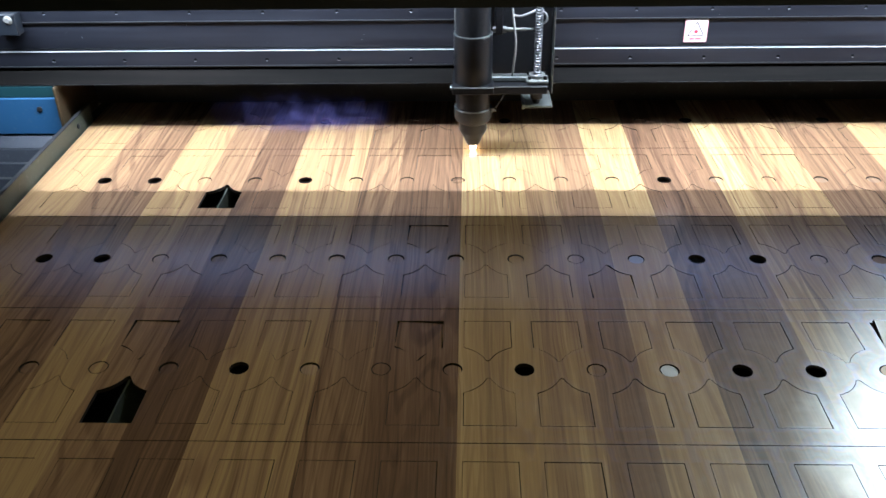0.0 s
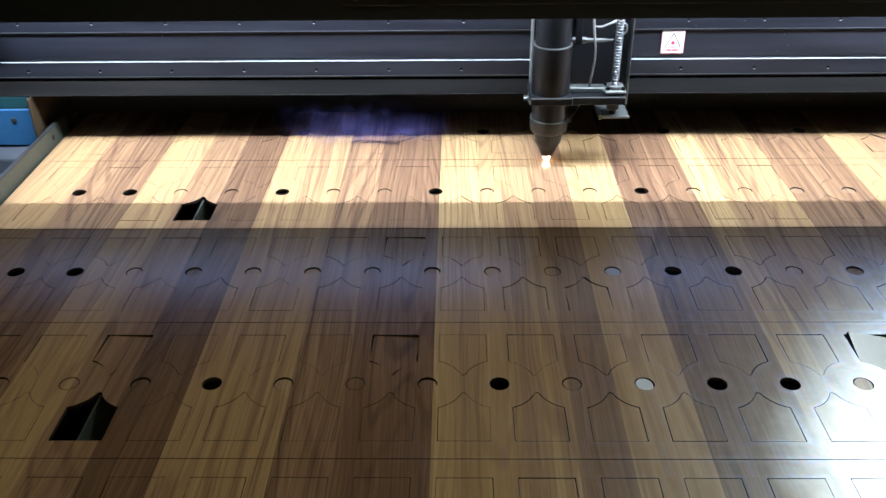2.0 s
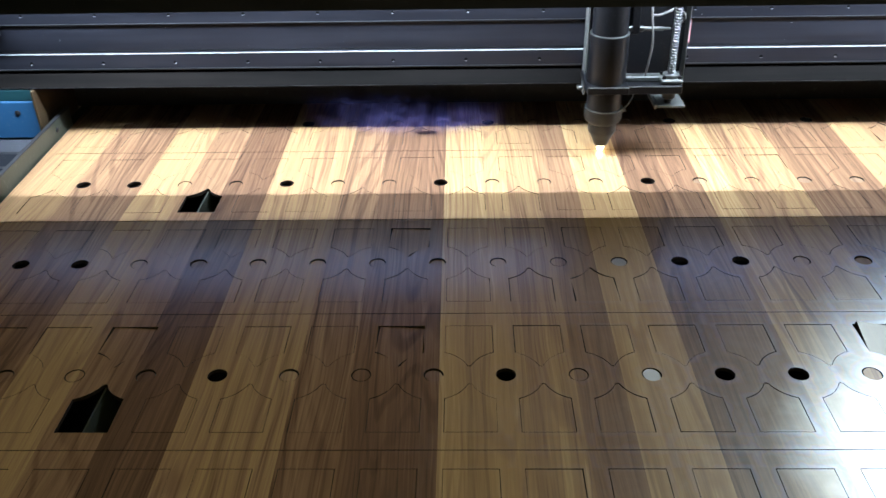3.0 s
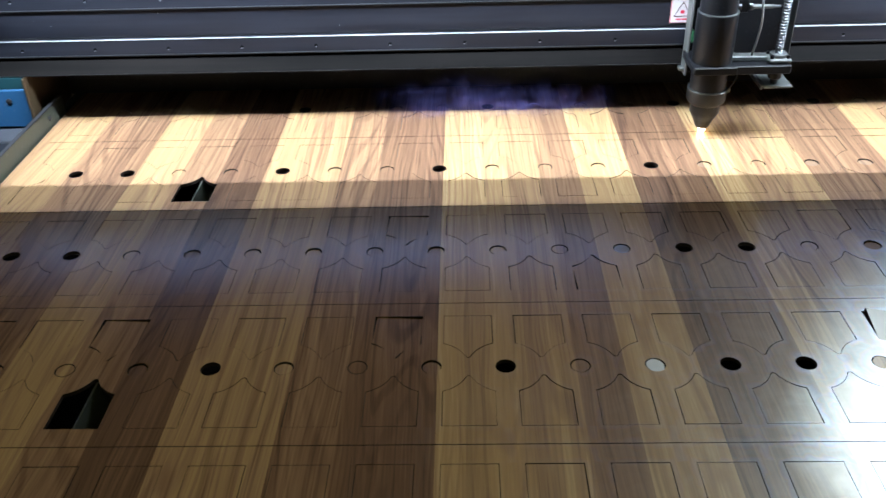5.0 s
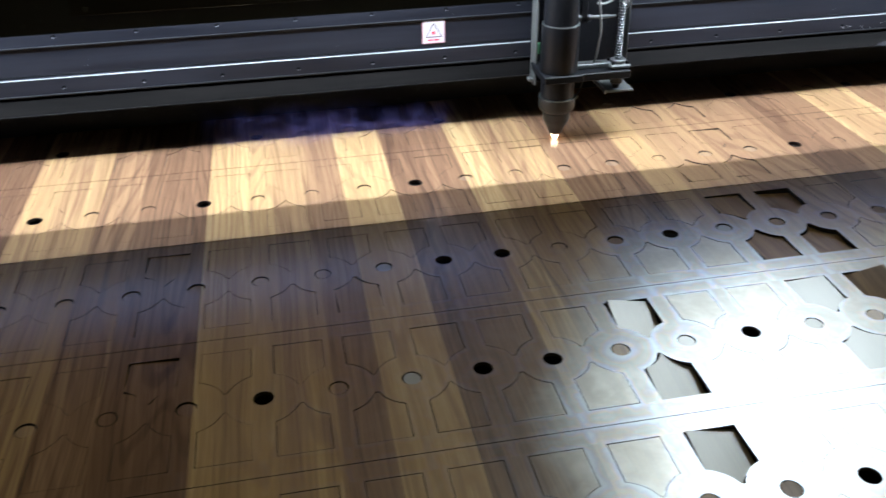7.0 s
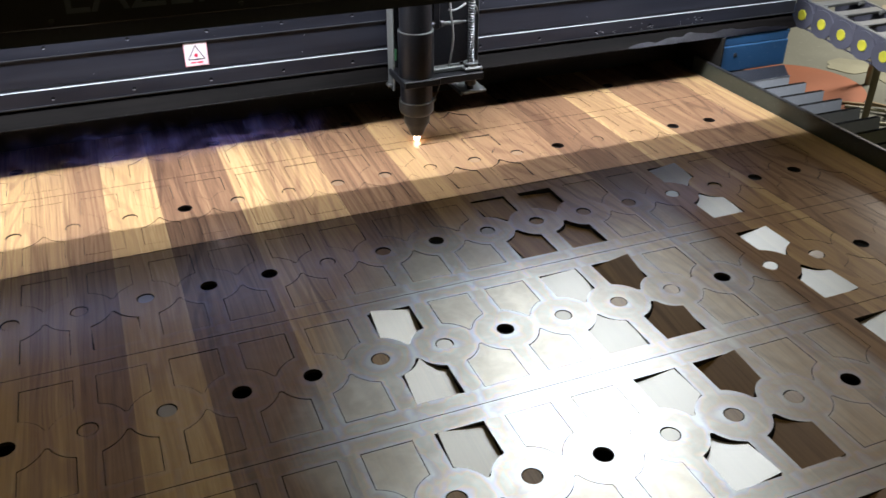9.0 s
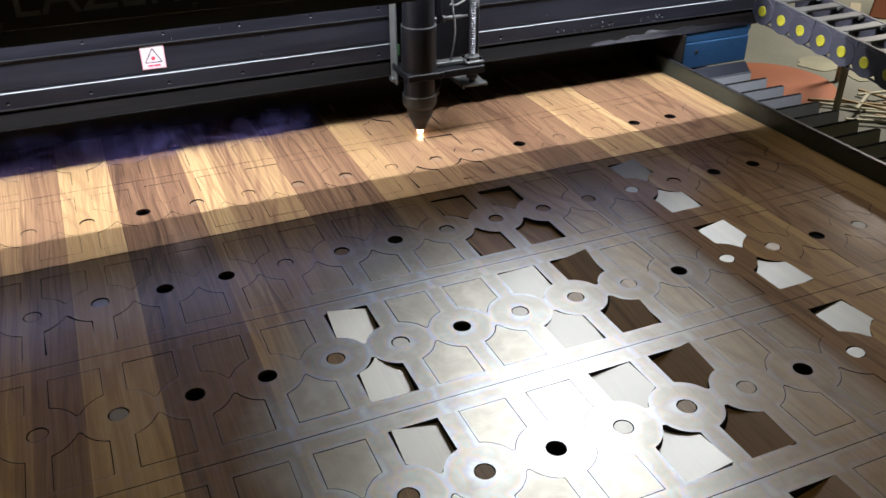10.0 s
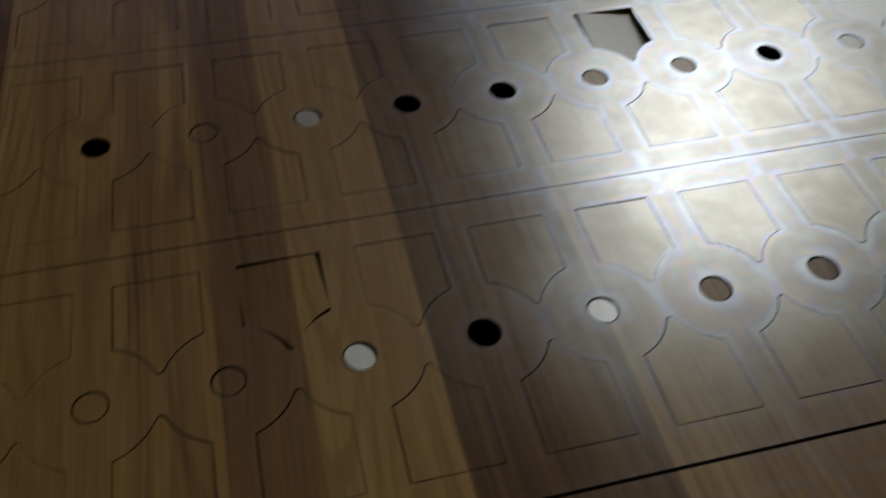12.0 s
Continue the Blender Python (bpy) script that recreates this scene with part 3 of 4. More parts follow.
# loose pieces: (row, cell, up) -> slide x, y, drop in mm, tilts about x and y and turn in degrees; None: fallen away
LOOSE = {
    (3, 5, 1): (0.8, 0.4, 2.6, 7.6, 9.2, -2.5),
    (3, 5, 0): (0.8, 0.4, 2.6, 5.4, 8.2, -2.5),
    (4, 5, 1): (0.8, 0.4, 2.6, 3.1, 7.1, -2.5),
    (4, 8, 1): (0.4, -0.1, 1.5, -0.2, -4.2, 3.0),
    (4, 8, 0): (0.5, -0.0, 1.8, -4.3, -5.5, 3.0),
    (3, 8, 1): (0.6, -0.2, 1.4, 3.6, -0.2, 3.0),
    (3, 8, 0): (0.2, 0.2, 1.2, 2.4, -1.4, 3.0),
    (3, 12, 1): (0.4, -0.3, 2, 1.3, -7.3, 3),
    (3, 12, 0): (0.9, -0.1, 2, -0.7, -7.3, 3),
    (4, 12, 1): (0.8, -0.1, 2, -2.7, -8.1, 3),
    (2, 12, 0): (0.6, -0.4, 2, 2.7, -5.3, 3),
    (2, 12, 1): (0.6, 0.2, 2, 5.3, -5.7, 3),
    (3, 9, 1): (0.9, 0.4, 3.8, 14.1, -13.2, -2.5),
    (3, 9, 0): (1.1, -0.5, 3.8, 10.2, -15.1, -2.5),
    (4, 9, 1): (1.2, 0.2, 3.8, 5.9, -17, -2.5),
    (4, 9, 0): (0.7, -0.6, 3.8, 1.3, -18.8, -2.5),
    (2, 9, 1): (1.3, 0.1, 3.8, -1.8, 2.4, -2.5),
    (2, 9, 0): (1.1, 0.6, 3.8, -1.8, 2.4, -2.5),
    (5, 9, 1): (1.1, 0.7, 3.8, -3.7, -20.5, -2.5),
    (2, 8, 0): (0.6, 0.3, 1.2, -1.8, 2.4, 3.0),
    (2, 8, 1): (0.6, 0.2, 1.2, -1.8, 2.4, 3.0),
    (1, 9, 0): (0.1, 0, 0.5, -1, 1.2, -2.5),
    (1, 9, 1): (0.1, 0, 0.5, -1, 1.2, -2.5),
    (0, 9, 0): (0.1, 0, 0.5, -1, 1.2, -2.5),
    (-1, 9, 0): (0.1, 0, 0.5, -1, 1.2, -2.5),
    (3, -6, 1): (0.3, 0.45, 0.9, -1.0, 1.8, -3.2),
    (3, -2, 1): (0.1, 0.45, 1.0, -1.0, 2.2, -3.2),
    (2, -2, 1): (0.2, 0.4, 0.6, -0.6, 0.9, -3.2),
    (5, 1, 1): (-0.2, 0.4, 0.6, -0.6, -1.0, 3.4),
    (2, 1, 0): (0, 0, 0.6, 0.5, 0.4, 2.6),
    (1, 8, 0): (0.4, 0.3, 0.5, -1, 1.5, 2.4),
    (0, 8, 0): (0.3, 0.2, 0.5, -1, 1.5, 2.4),
    (3, -8, 1): (0, 0, 0.8, 1, 1, 0),
    (1, -6, 0): None, (3, -6, 0): None,
}
DISCS = {
    (3, -4): None, (3, 0): None, (3, 3): None, (3, 4): None, (3, 7): None, (3, 11): None, (3, 14): None,
    (2, -8): None, (2, -7): None, (2, 3): None, (2, 4): None, (2, 7): None, (2, 14): None, (2, 15): None,
    (1, -8): None, (1, -7): None, (1, -4): None, (1, 3): None, (1, 11): None, (1, 14): None, (1, 15): None,
    (4, 0): None, (4, 3): None, (4, 4): None, (4, 7): None, (4, 11): None, (4, 14): None,
    (5, 3): None, (5, 7): None, (5, 11): None,
    (0, -4): None, (0, 0): None, (0, 4): None, (0, 7): None, (0, 11): None, (0, 14): None,
    (-1, 2): None, (-1, 6): None,
    (3, 2): (0, 0, 0.5, 3.7, 5.4, 0),
    (3, 6): (0, 0, 0.5, 3.1, 3, 0),
    (3, 12): (0, 0, 0.5, 0.6, -6.7, 0),
    (3, 15): (0, 0, 0.5, -0.6, -4.8, 0),
    (3, 8): (0, 0, 0.5, 1.4, 0.1, 0),
    (4, 2): (0, 0, 0.5, 3.4, 8.3, 0),
    (4, 8): (0, 0, 0.5, -1, -1.8, 0),
    (4, 12): (0, 0, 0.5, -3.7, -8.5, 0),
    (5, 2): (0, 0, 0.5, -1.5, 10.1, 0),
    (5, 4): (0, 0, 0.5, -2.6, 3.3, 0),
    (5, 8): (0, 0, 0.5, -6.2, -5.9, 0),
    (2, 12): (0, 0, 0.5, 3.7, -4.2, 0),
    (2, 11): (0, 0, 0.5, 3.2, -2.1, 0),
    (3, 5): (0.2, 0.2, 0.8, 8, 2.4, 0),
    (3, 9): (0.2, 0.2, 0.8, 5.7, -5.7, 0),
    (3, 10): (0.2, 0.2, 0.8, 5, -7.5, 0),
    (3, 13): (0.2, 0.2, 0.8, 3, -12.4, 0),
    (4, 5): (0.2, 0.2, 0.8, 4, 0.8, 0),
    (4, 6): (0.2, 0.2, 0.8, 3.4, -1.4, 0),
    (4, 9): (0.2, 0.2, 0.8, 1.4, -7.5, 0),
    (4, 10): (0.2, 0.2, 0.8, 0.7, -9.3, 0),
    (5, 5): (0.2, 0.2, 0.8, -1.1, -0.8, 0),
    (5, 6): (0.2, 0.2, 0.8, -1.6, -3.1, 0),
    (2, -5): (0.1, -0.2, 0.7, -2.9, 0.3, 0),
    (2, -4): (0.1, -0.2, 0.7, -2.2, 1.6, 0),
    (2, -3): (0.1, -0.2, 0.7, -2, 1.7, 0),
    (2, -2): (0.1, -0.2, 0.7, -1.4, 2, 0),
    (2, -1): (0.1, -0.2, 0.7, -2, -1.3, 0),
    (2, 0): (0.1, -0.2, 0.7, -1.4, 1.9, 0),
    (2, 2): (0.1, -0.2, 0.7, -1.3, 0.3, 0),
    (2, 6): (0.1, -0.2, 0.7, -1.9, -1.2, 0),
    (2, 8): (0.1, -0.2, 0.7, -1.5, 0.3, 0),
    (2, 9): (0.1, -0.2, 0.7, -3.1, -1.7, 0),
    (2, 10): (0.1, -0.2, 0.7, -1.4, 2, 0),
    (2, 13): (0.1, -0.2, 0.7, -3.7, 1.2, 0),
    (1, -5): (0.1, -0.2, 0.7, -2.8, -1.4, 0),
    (1, -3): (0.1, -0.2, 0.7, -3.1, 1.1, 0),
    (1, 0): (0.1, -0.2, 0.7, -1.4, -1.8, 0),
    (1, 2): (0.1, -0.2, 0.7, -2.2, -1.8, 0),
    (1, 4): (0.1, -0.2, 0.7, -1.8, -0.7, 0),
    (1, 6): (0.1, -0.2, 0.7, -1.4, 1.9, 0),
    (1, 7): (0.1, -0.2, 0.7, -2.5, 2, 0),
    (1, 9): (0.1, -0.2, 0.7, -3.1, -1.7, 0),
    (1, 10): (0.1, -0.2, 0.7, -2.2, -1.9, 0),
    (3, -7): (0.1, -0.2, 0.7, -3.4, -0.4, 0),
    (3, -5): (0.1, -0.2, 0.7, -2.2, -1.4, 0),
    (3, -3): (0.1, -0.2, 0.7, -3.9, 1.5, 0),
    (3, -1): (0.1, -0.2, 0.7, -3.1, 1.8, 0),
    (1, -1): (0, 0, 1.2, 5, 0, 0),
}

for r in ROWS_CUT:
    for c in range(-9, 16):
        for up in (1, 0):
            state = LOOSE.get((r, c, up), "")
            if state is None:
                continue
            rnd = random.Random(r * 977 + c * 31 + up)
            shape = (UP if up else DOWN) if state == "" or c < 5 or r < 2 else (UP_LIT if up else DOWN_LIT)
            if r > 1 and (c == 9 or (c == 8 and r < 3)) and state != "":
                shape = UP_SHADED if up else DOWN_SHADED
            elif c == 5 and state != "":
                shape = UP_HALF_LIT if up else DOWN_HALF_LIT
            if state == "":
                state = (rnd.uniform(-0.2, 0.2), rnd.uniform(-0.2, 0.2), 0.06 + 0.25 * rnd.random() ** 3, rnd.uniform(-0.2, 0.2), rnd.uniform(-0.25, 0.25), 0)
            dx, dy, drop, rx, ry, rz = state
            ob = new("cut_piece", shape)
            ob.parent = sheet
            ob.matrix_basis = pose((c + 0.5) * PITCH + dx / 1000, row_y(r) + (MID if up else -MID) + dy / 1000, -drop / 1000, rx, ry, rz)

FLUSH = {(3, -6), (3, -2), (3, 1), (2, -6), (2, 1), (2, 5)}
falling_disc = None
for r in ROWS_CUT:
    for i in range(-8, 16):
        state = DISCS.get((r, i), "")
        if state is None:
            continue
        rnd = random.Random(r * 577 + i * 71)
        shape = DISC_LIT if r > 1 and (i in (2, 4, 8, 12, 15) or (r, i) == (3, 6)) else DISC_SHADED if i > 2 and state != "" else DISC
        if state == "":
            state = (0, 0, 0.15 + 0.5 * rnd.random(), rnd.uniform(-1, 1), rnd.uniform(-1, 1), 0)
        dx, dy, drop, rx, ry, rz = state
        if i < 9 and r in (2, 3) and (r, i) not in FLUSH:
            dx, dy, drop = dx + rnd.uniform(-0.30, 0.20), dy - rnd.uniform(0.0, 0.25), drop + rnd.uniform(-0.2, 0.4)
        ob = new("cut_disc", shape)
        ob.parent = sheet
        ob.matrix_basis = pose(i * PITCH + dx / 1000, row_y(r) + dy / 1000, -drop / 1000, rx, ry, rz)
        if (r, i) == (1, -1):
            falling_disc = ob

# ---- the bed under and beside the sheet ----
bed = thing("machine_bed", pose(0, 0, 0), "sooty tray of the cutting table under the board", "machine bed")
part("tray", box(-0.60, 1.0, -0.70, 1.05, -0.16, -0.15), M["dark"], bed)
part("front_wall", box(-0.60, 1.0, -0.72, -0.70, -0.16, -0.006), M["dark"], bed)
part("back_wall", box(-0.60, 1.0, 1.05, 1.07, -0.16, 0.20), M["dark"], bed)
part("side_wall", box(-0.62, -0.60, -0.72, 1.07, -0.16, -0.02), M["dark"], bed)
part("side_wall", box(0.965, 0.985, -0.72, 1.07, -0.16, -0.04), M["dark"], bed)
for x, y in ((-0.58, -0.68), (-0.58, 1.03), (0.94, -0.68), (0.94, 1.03)):
    part("leg", box(x - 0.03, x + 0.03, y - 0.03, y + 0.03, FLOOR, -0.1605, 0.002), M["blue"], bed, "blue painted square leg")
for x in (-0.2755,):
    # an upright blade under the sheet, seen through the open shapes
    bm = bmesh.new()
    sec = [(-0.0007, -0.0034), (0.0007, -0.0034), (0.0040, -0.07), (-0.0040, -0.07)]
    a = [bm.verts.new((x + px, -0.6, pz)) for px, pz in sec]
    b = [bm.verts.new((x + px, 0.6, pz)) for px, pz in sec]
    bm.faces.new(a), bm.faces.new(b[::-1])
    for k in range(4):
        bm.faces.new((a[k], b[k], b[(k + 1) % 4], a[(k + 1) % 4]))
    bmesh.ops.recalc_face_normals(bm, faces=bm.faces[:])
    part("support_blade", bm, M["galv"], bed)


part("support_rib", box(-0.298, -0.2835, -0.0565, -0.0545, -0.011, -0.006), M["slat"], bed)
part("support_rib", box(-0.267, -0.255, -0.0565, -0.0545, -0.011, -0.006), M["slat"], bed)


def fin_mesh(width, paint):
    """A slanted bed slat along x; it leans back and ends in a sharp corner."""
    own = bmesh.new()
    d, z0, z1, th = 0.018, -0.030, -0.004, 0.0052
    outer = [(0.0, 0, z0), (width - 0.016, 0, z0), (width, d, z1), (0.0, d, z1)]
    f = [own.verts.new(p) for p in outer]
    bk = [own.verts.new((x, y + th, z)) for x, y, z in outer]
    own.faces.new(f), own.faces.new(bk[::-1])
    for k in range(4):
        face = own.faces.new((f[k], bk[k], bk[(k + 1) % 4], f[(k + 1) % 4]))
        face.material_index = 1
    bmesh.ops.recalc_face_normals(own, faces=own.faces[:])
    me = bpy.data.meshes.new("slat")
    own.to_mesh(me)
    own.free()
    # near-black edges on the east slats draw the shadow gap between them
    me.materials.append(M[paint]), me.materials.append(M["slat_edge" if paint == "slat" else "bead"])
    return me


# the west slats take a darkened copy of the slat metal, for weaker light
FIN_R, FIN_L = fin_mesh(0.112, "slat"), fin_mesh(0.14, "slat_shaded")
slats = thing("slat_rack_east", pose(0.842, 0, 0), "row of slanted grey metal bed slats beside the board", "bed slats", "bed slats")
for k in range(30):
    ob = new("slat", FIN_R)
    ob.parent = slats
    ob.matrix_basis = pose(0, 0.366 - k * 0.0313, 0, 0, 0, random.uniform(-0.4, 0.4))
slats = thing("slat_rack_west", pose(-0.474, 0, 0), "row of slanted grey metal bed slats beside the board", "bed slats", "bed slats")
for k in range(28):
    ob = new("slat", FIN_L)
    ob.parent = slats
    ob.matrix_basis = Matrix.Diagonal((-1, 1, 1, 1)) @ pose(0, 0.384 - k * 0.0345, 0)


def hold_down(name, x0, x1, lean):
    """The upright metal strip along the board's side."""
    ob = thing(name, pose(x0, 0, 0), "dull galvanised metal strip standing along the board's edge", "metal strip", "side strips")
    bm = box(0, x1 - x0, -0.62, 0.44, -0.004, 0.019, 0.0006, 1)
    bm.transform(pose(0, 0, 0, 0, lean, 0))
    web = part("web", bm, M["galv"], ob)
    bm = box(-0.0008, x1 - x0 + 0.0008, -0.62, 0.44, 0.0192, 0.0204, 0.0004, 1)
    part("folded_lip", bm, M["bead"], web, "paler folded top edge")
    for k in range(4):
        bm = lathe([(0.0, 0.0), (0.0028, 0.0), (0.0028, 0.0012), (0.0014, 0.0018), (0.0, 0.0018)], 12, (x1 - x0, 0.40 - 0.27 * k, 0.009), "x")
        part("rivet", bm, M["bead"], web)
    return ob


hold_down("side_strip", 0.8355, 0.8385, 0)
hold_down("side_strip", -0.4715, -0.4685, 0)


# ---- blue machine frame behind the bed ----
def blue_end(name, x0, x1, side):
    ob = thing(name, pose(0, 0, 0), "blue painted end block of the machine frame with a bolt", "machine frame", "end blocks")
    low = 0.0 if side > 0 else 0.008
    block = part("block", box(x0, x1, 0.398, 0.60, low, 0.0425, 0.0015, 2), M["blue"], ob)
    part("cap", box(x0, x1, 0.3996, 0.60, 0.0427, 0.0556, 0.001, 2), M["teal"] if side > 0 else M["blue"], ob, "darker upper plate")
    part("ledge", profile_bar([(0.384, low - 0.05), (0.384, low - 0.012), (0.3965, low - 0.001), (0.3977, low - 0.001), (0.3977, low - 0.05)], x0, x1), M["slat_shaded"], ob, "dusty metal ledge")
    part("ledge_lip", box(x0, x1, 0.3832, 0.3840, low - 0.0145, low - 0.0115), M["slat"], ob, "thin pale edge")
    bx = x1 - 0.021 if side > 0 else x0 + 0.022
    part("bolt", lathe([(0.0, 0.001), (0.0030, 0.001), (0.0030, -0.0004), (0.0022, -0.0008), (0.0, -0.0008)], 16, (bx, 0.3977, 0.030), "y"), M["bead"], block)
    ix = x1 if side > 0 else x0 - 0.003
    # the east plate is coloured near black, in place of the shade there
    part("bracket", box(ix, ix + 0.003, 0.394, 0.60, -0.004, 0.0556, 0.0008), M["rust"] if side > 0 else M["dark"], ob, "inner plate, scorched in the west, darkened as shade in the east")
    # plate added out of sight behind the beam, to block light from the side
    part("side_baffle", box(ix, ix + 0.003, 0.4875, 0.60, 0.0558, 0.25), M["dark"], ob)
    return ob


blue_end("frame_end_west", -0.75, -0.484, 1)
blue_end("frame_end_east", 0.8455, 0.9515, -1)

# ---- the gantry ----
GX0, GX1 = -0.72, 0.962
gantry = thing("gantry", pose(0, 0, 0), "black gantry beam of a laser cutter with a lit hood", "gantry beam")
F = 0.41  # front face
# the extrusion: upper web, two grooves, rail seat and lower web
section = [(F, 0.0735), (F, 0.0895), (F + 0.003, 0.0905), (F + 0.003, 0.0915), (F + 0.002, 0.093), (F + 0.002, 0.1195), (F, 0.1215), (F, 0.160), (F + 0.075, 0.160), (F + 0.075, 0.060), (F + 0.006, 0.060), (F + 0.006, 0.0735)]
beam = part("beam", profile_bar(section, GX0, GX1), M["beam"], gantry, "black anodised aluminium extrusion")
# pale strip that paints the diodes' reflection on the rail's edge
part("rail_strip", profile_bar([(F - 0.0005, 0.0895), (F - 0.0001, 0.09005), (F + 0.0019, 0.09005), (F + 0.0019, 0.0895)], GX0, GX1), M["glint_pale"], beam, "pale strip painted as the highlight on the steel edge")
for z in (0.0728, 0.1206):
    # a dark strip on the face stands for the shadow in each groove
    part("groove_shade", box(GX0, GX1, F - 0.0006, F + 0.004, z - 0.0007, z + 0.0005), M["groove_shade"], beam)
    part("bead", box(GX0, GX1, F - 0.0014, F + 0.003, z + 0.0006, z + 0.0013), M["bead"], beam, "thin paler bead")
bm = profile_bar([(F + 0.004, 0.0722), (F - 0.0025, 0.0655), (F - 0.0098, 0.0578), (F - 0.0102, 0.0570), (F - 0.0094, 0.0560), (F + 0.06, 0.0560), (F + 0.06, 0.0722)], GX0, GX1)
flange = part("lower_flange", bm, M["lip"], gantry, "dark streaked lower flange")
part("rim", box(GX0, GX1, F - 0.0106, F - 0.0098, 0.0566, 0.0572), M["bead"], flange, "thin paler rim")
# sunk screws: a dark socket with a pale painted highlight along its lower rim
SCREW = lathe([(0.0, 0.0), (0.0017, 0.0), (0.0017, -0.0005), (0.0012, -0.0003), (0.0, -0.0003)], 12, (0, 0, 0), "y")
for k in range(6):
    a0 = math.radians(55 + 14 * k)
    box(-0.0004, 0.0004, 0.0002, 0.0009, 0.0011, 0.0016, bm=SCREW, turn=pose(0, 0, 0, 0, math.degrees(a0) - 90, 0))
screw_me = bpy.data.meshes.new("screw")
for f in SCREW.faces:
    f.material_index = 1 if f.calc_center_median().y > 0.0001 and len(f.verts) == 4 else 0
SCREW.to_mesh(screw_me)
SCREW.free()
screw_me.materials.append(M["slat_edge"]), screw_me.materials.append(M["glint_pale"])
for k in range(22):
    for z, off in ((0.1308, -0.251), (0.0802, -0.329)):
        x = off + (k - 6) * 0.0762
        if GX0 < x < GX1 - 0.01:
            ob = new("screw", screw_me)
            ob.parent = beam
            ob.matrix_basis = pose(x, F - 0.0002, z, 180, 0, 0)
# dust marks on the face
rnd = random.Random(4)
bm = bmesh.new()
for k in range(22):
    x, z, s = rnd.uniform(0.66, 0.82), rnd.uniform(0.0745, 0.083), rnd.uniform(0.0002, 0.0007)
    box(x, x + s * rnd.uniform(1, 3), F - 0.0004, F + 0.001, z, z + s, bm=bm)
for k in range(30):
    x, z, s = rnd.uniform(-0.5, 0.7), rnd.uniform(0.094, 0.156), rnd.uniform(0.00012, 0.00036)
    box(x, x + s * rnd.uniform(1, 2), F - 0.0004 if z > 0.122 else F + 0.0016, F + 0.003, z, z + s, bm=bm)
tagged(part("dust_specks", bm, M["char_mark"], beam, "pale dust specks"), "pale dust specks on the beam", kind="stuff")
# resin smear on the flange near its far end: one lumpy ribbon
bm = bmesh.new()
upper, lower = [], []
for k in range(40):
    x = 0.705 + k * 0.0062
    h = 0.0085 * math.sin(math.pi * (k + 0.5) / 40) ** 0.7 * (0.75 + 0.7 * noise.noise(Vector((k * 0.23, 0, 0))) + 0.35 * noise.noise(Vector((k * 0.9, 3, 0))))
    upper.append(bm.verts.new((x, F - 0.0106 + 0.95 * h * 0.75, 0.0588 + h * 0.75)))
    lower.append(bm.verts.new((x, F - 0.0118, 0.0572 - h * 0.12)))
for k in range(39):
    bm.faces.new((lower[k], lower[k + 1], upper[k + 1], upper[k]))
bmesh.ops.solidify(bm, geom=bm.faces[:], thickness=-0.0012)
part("smear", bm, M["soot_smear"], flange, "greyish smear of soot and resin")
# front hood: a sheet-metal apron ahead of the beam, open below
part("apron", profile_bar([(0.309, 0.1625), (0.3115, 0.1625), (0.3115, 0.262), (0.309, 0.265)], GX0, GX1), M["hood"], gantry, "navy-black sheet apron")
part("hood_roof", profile_bar([(0.309, 0.2652), (0.3115, 0.262), (0.48, 0.262), (0.48, 0.2652)], GX0, GX1), M["hood"], gantry)
# unseen back plate, coloured blue to throw a bluish reflection onto the board
part("hood_back", profile_bar([(F + 0.03, 0.1602), (F + 0.033, 0.1602), (F + 0.033, 0.2618), (F + 0.03, 0.2618)], GX0, GX1), M["hood_inside"], gantry, "unseen blue lining that tints the board's reflection")
for yy in (0.351, 0.3306):
    channel = part("strip_channel", box(LED_X0 - 0.01, LED_X1 + 0.01, yy - 0.005, yy + 0.005, 0.237, 0.2619), M["alu"], gantry)
    part("diode_strip", box(LED_X0, LED_X1, yy - 0.003, yy + 0.003, 0.2335, 0.2365), M["diode"], channel, "strip of white diodes")
# added rear plate: blocks the workshop's light, its grey lifts the dark there
part("rear_baffle", profile_bar([(0.488, 0.0006), (0.491, 0.0006), (0.491, 0.2652), (0.4805, 0.2652), (0.4805, 0.262), (0.488, 0.262)], -0.4805, E_RIGHT + 0.035), M["rear"], gantry, "dark plate added behind the beam to block light")
# sign plate with lettering on the apron
sign = part("sign_plate", box(-0.131, 0.56, 0.3064, 0.3089, 0.1765, 0.262, 0.0004), M["plate_black"], gantry, "glossy black sign plate")
for x in (-0.119, 0.0706, 0.2277, 0.385, 0.542):
    part("sign_screw", lathe([(0.0, 0.0), (0.0022, 0.0), (0.0022, -0.001), (0.0012, -0.0012), (0.0, -0.0012)], 12, (x, 0.3064, 0.1820), "y"), M["bead"], sign)


def lettering(words, size, x, y, z, material, parent, name="lettering"):
    data = bpy.data.curves.new(name, "FONT")
    data.body, data.size, data.extrude = words, size, 0.0002
    tmp = new("tmp", data)
    me = bpy.data.meshes.new_from_object(tmp.evaluated_get(bpy.context.evaluated_depsgraph_get()))
    bpy.data.objects.remove(tmp)
    me.name = name
    me.materials.clear()
    me.materials.append(material)
    ob = new(name, me)
    ob.parent = parent
    ob.matrix_basis = pose(x, y, z, 90, 0, 0)
    return ob


lettering("LAZER", 0.047, 0.080, 0.3061, 0.187, M["letter"], sign)
